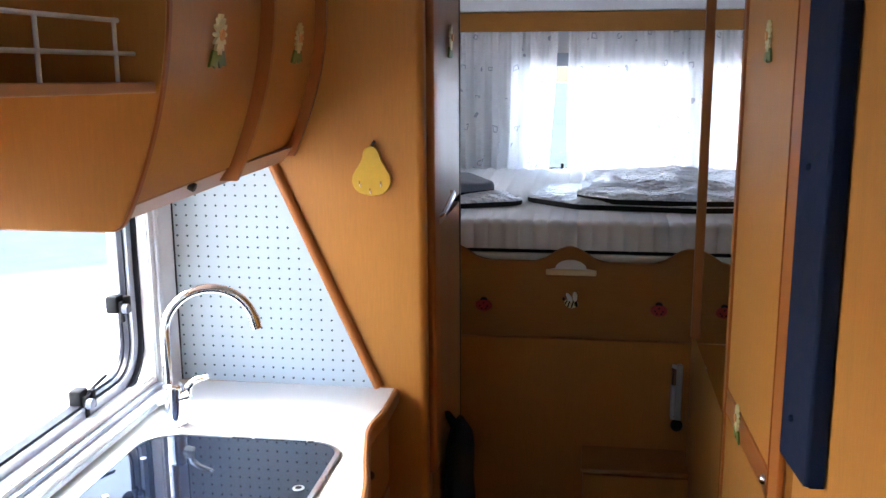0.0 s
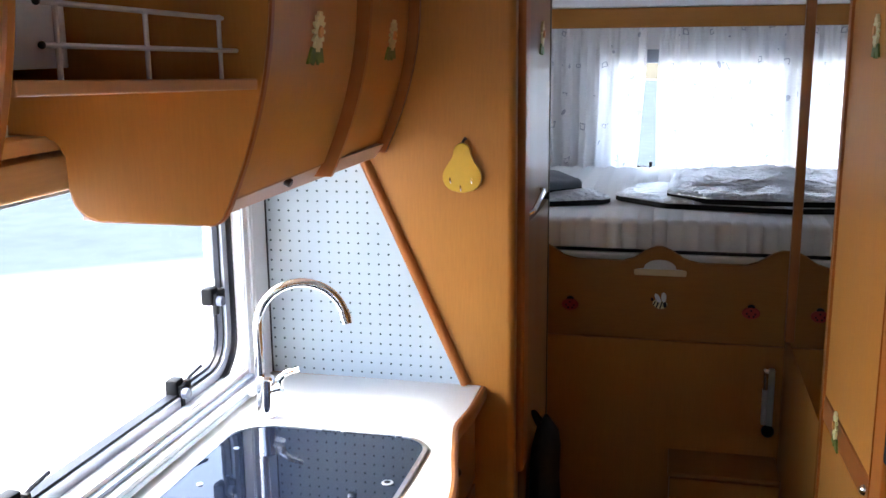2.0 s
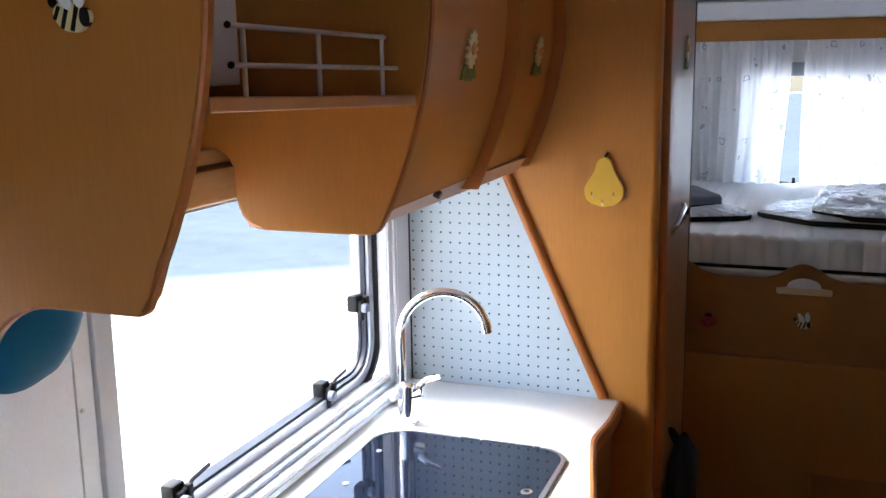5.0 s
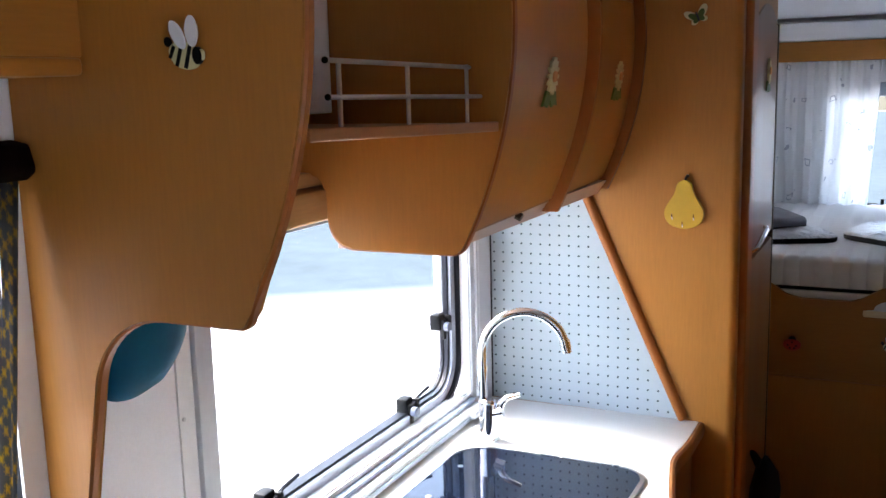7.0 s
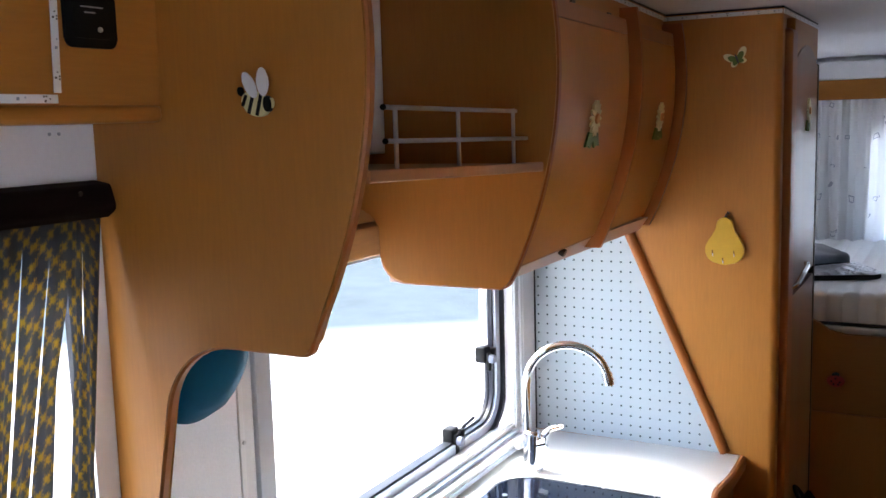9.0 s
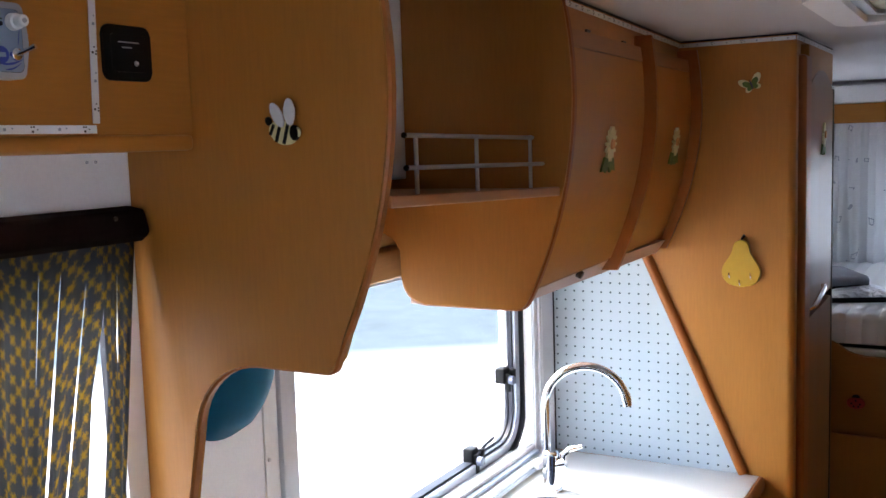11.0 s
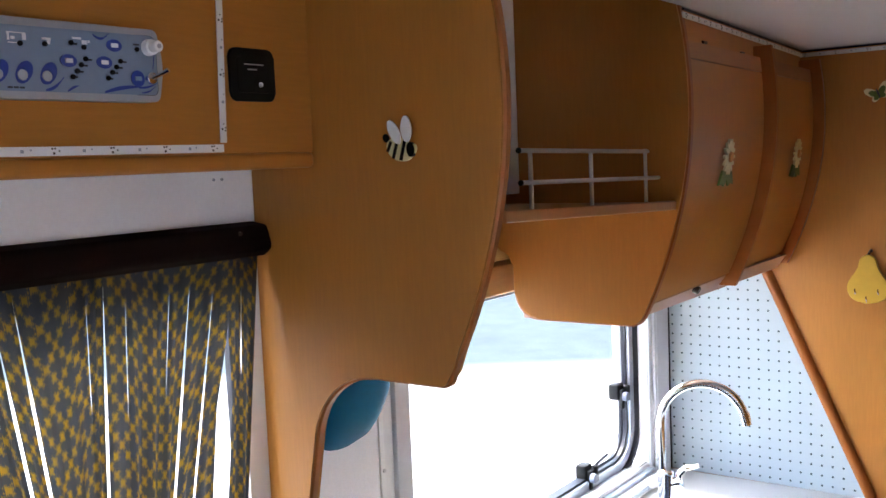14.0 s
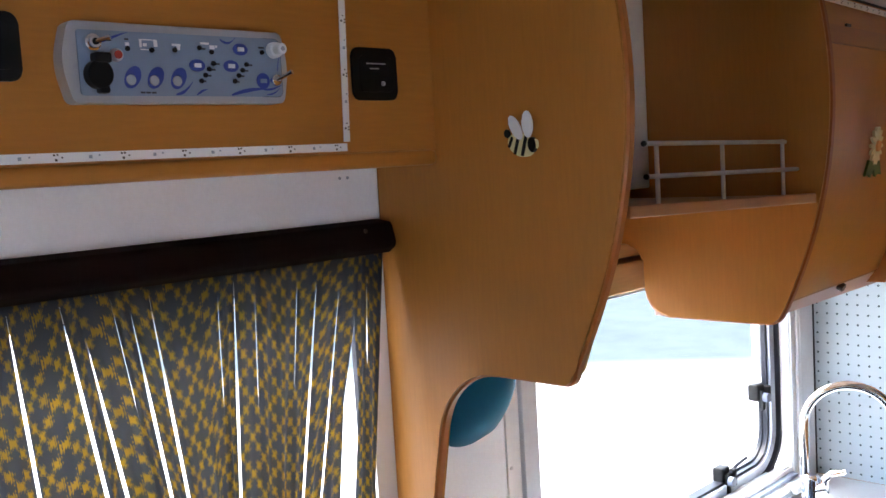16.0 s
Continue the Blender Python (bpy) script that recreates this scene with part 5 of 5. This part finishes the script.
# rear curtains
def voile_curtain(x0, x1, seed, label, drawn=0.0):
    rg = random.Random(seed)
    bm = bmesh.new()
    lay = bm.loops.layers.uv.new("UVMap")
    nx, nz = int((x1 - x0) / 0.006), 14
    f1, f2 = rg.uniform(0, 6), rg.uniform(0, 6)
    rows = []
    for i in range(nx + 1):
        x = x0 + (x1 - x0) * i / nx
        col = []
        for j in range(nz + 1):
            t = j / nz
            dp = 0.034 * math.sin(2 * math.pi * x / 0.085 + f1 + 0.5 * math.sin(x * 21 + f2)) * (0.35 + 0.65 * t) + 0.004 * math.sin(2 * math.pi * x / 0.022 + f2) * (1 - t)
            col.append(bm.verts.new((x0 + (x - x0) * (1 - drawn * t) + 0.01 * math.sin(3 * t + x * 9 + f2) * t, REAR - 0.062 + dp * 0.9, 1.765 - 0.66 * t + 0.006 * math.sin(2 * math.pi * x / 0.075 + f1) * t)))
        rows.append(col)
    for i in range(nx):
        for j in range(nz):
            f = bm.faces.new((rows[i][j], rows[i + 1][j], rows[i + 1][j + 1], rows[i][j + 1]))
            for lp, (ii, jj) in zip(f.loops, ((i, j), (i + 1, j), (i + 1, j + 1), (i, j + 1))):
                lp[lay].uv = (1.3 * (x1 - x0) * ii / nx + seed, 0.66 * jj / nz)
    return single("voile_curtain", bm, voile, label, "curtain", "rear curtains")


voile_curtain(-0.92, -0.12, 3, "sheer white printed curtain drawn aside at the rear window", 0.03)
voile_curtain(-0.07, 1.1, 5, "sheer white printed curtain at the rear window")

# step box and dark bag before the bed
sb = thing("step_box", (0.2, 3.18, 0), "low beech step box standing before the bed", "step")
part("body", box(0.036, 3.09, 0.001, 0.374, 3.276, 0.318, 0.004), wood, sb)
part("lid", box(0.03, 3.082, 0.326, 0.376, 3.277, 0.342, 0.006), wood_x, sb)
bag = thing("hanging_bag", (-0.29, 2.47, 0.25), "soft black cloth bag hanging on the tall cabinet", "bag")
bm = bmesh.new()
for i in range(15):
    t = i / 14
    top = math.sqrt(max(0.04, 1 - max(0.0, (t - 0.82) / 0.18) ** 2))
    ry, rx = (0.125 - 0.045 * t) * top, 0.042 * top * (1 - 0.15 * t)
    ring_now = [bm.verts.new((max(-0.3265, -0.284 + rx * (1 + 0.1 * math.sin(3 * a + i)) * math.cos(a)), 2.46 + ry * (1 + 0.06 * math.sin(2 * a + i * 0.7)) * math.sin(a), 0.15 + 0.60 * t)) for a in [2 * math.pi * k / 18 for k in range(18)]]
    if i:
        for k in range(18):
            bm.faces.new((prev[k], prev[(k + 1) % 18], ring_now[(k + 1) % 18], ring_now[k]))
    else:
        bm.faces.new(ring_now[::-1])
    prev = ring_now
bm.faces.new(prev)
part("pouch", bm, black_cloth, bag)
part("strap", tube([(-0.3, 2.44, 0.73), (-0.315, 2.45, 0.755), (-0.318, 2.46, 0.76), (-0.315, 2.47, 0.755), (-0.3, 2.48, 0.73)], 0.006, 8), black_cloth, bag)

# ---- right-hand side: mirror, wardrobe, padded board ----
wash = thing("washroom_wall", (0.8, 2.84, 0), "beech washroom partition with a tall mirror", "partition")
part("panel", box(0.383, 2.425, 0.785, 0.41, 3.142, CEIL - 0.001, 0.002), wood, wash)
part("lower_panel", box(0.383, 2.425, 0.001, 0.41, 3.27, 0.7845, 0.002), wood, wash)
part("mirror", box(0.378, 2.425, 0.785, 0.3825, 3.12, CEIL - 0.01), mirror, wash, "tall frameless mirror")
part("edge_strip", box(0.364, 3.1205, 0.785, 0.3828, 3.142, CEIL - 0.002, 0.003), solid, wash)


def face_x(y):
    """The wardrobe's front swings out slightly towards the seats."""
    return 0.38 + 0.035 * (2.42 - y)


def slab(y0, y1, z0, z1, out, thick, bevel=0.003):
    bm = prism("z", [(face_x(y0) - out, y0), (face_x(y1) - out, y1), (face_x(y1) - out + thick, y1), (face_x(y0) - out + thick, y0)], z0, z1)
    if bevel:
        bmesh.ops.bevel(bm, geom=list(bm.edges), offset=bevel, segments=2, affect="EDGES", profile=0.5)
    return bm


wr = thing("wardrobe", (0.8, 2.1, 0), "beech wardrobe with an upper and a lower door", "wardrobe")
part("body", slab(1.83, 2.42, 0.001, CEIL - 0.001, 0.0, 0.5, 0), wood_matt, wr)
part("stile", slab(2.375, 2.418, 0.001, CEIL - 0.002, 0.012, 0.0118), solid_matt, wr)
part("stile", slab(1.83, 1.905, 0.001, CEIL - 0.002, 0.014, 0.0138, 0.005), solid_matt, wr)
for by in (2.3722, 1.9052):
    part("bead", slab(by, by + 0.0026, 0.06, CEIL - 0.02, 0.0155, 0.012, 0.0008), solid_red, wr)
part("door", slab(1.908, 2.372, 0.892, CEIL - 0.02, 0.010, 0.0098), wood_matt, wr)
part("cross_rail", slab(1.908, 2.372, 0.832, 0.889, 0.012, 0.0118), solid_red, wr)
part("door", slab(1.908, 2.372, 0.06, 0.829, 0.010, 0.0098), wood_matt, wr)
part("push_button", ball(face_x(1.94) - 0.012, 1.94, 0.862, 0.011), chrome, wr, "round chrome push button")
copy_thing(d0, pose(face_x(2.14) - 0.0105, 2.14, 1.694, 0, 0, 180))
copy_thing(d0, pose(face_x(2.22) - 0.0115, 2.22, 0.862, 0, 0, 180))

sw = thing("side_panel", (0.47, 1.1, 0), "plain beech partition beside the seats", "partition")
part("panel", prism("z", [(0.413, 1.828), (0.50, 0.5), (0.53, 0.5), (0.443, 1.828)], 0.001, CEIL - 0.001), wood_matt, sw)
pb = thing("padded_board", (0.41, 1.73, 0.97), "narrow navy cloth-covered padded board on the partition", "padded board")
bm = prism("z", rounded([(0.378, 1.80, 0.008), (0.391, 1.645, 0.008), (0.4225, 1.645, 0.002), (0.4125, 1.80, 0.002)], 5), 0.985, CEIL - 0.004, 0.005)
part("cover", bm, navy, pb)
for bz in (1.07, 1.50):
    part("button", ball(0.382, 1.735, bz, 0.006, 1.0), navy, pb)
# Both benches are unseen, added low to hold light off the bed front.
bench = thing("unseen_bench", (-0.65, -0.55, 0), "unseen added beech bench with a navy cushion by the curtained window", "bench")
part("base", box(LEFT + 0.002, -1.85, 0.001, -0.35, 0.72, 0.36, 0.01), wood_y, bench)
part("cushion", box(LEFT + 0.004, -1.84, 0.3605, -0.33, 0.71, 0.47, 0.03, segments=3), navy, bench)
bench2 = thing("unseen_bench", (0.9, -1.0, 0), "unseen added beech bench with a navy cushion by the door side", "bench")
part("base", box(0.62, -1.85, 0.001, RIGHT - 0.002, 0.3, 0.36, 0.01), wood_y, bench2)
part("cushion", box(0.6, -1.84, 0.3605, RIGHT - 0.004, 0.29, 0.47, 0.03, segments=3), navy, bench2)
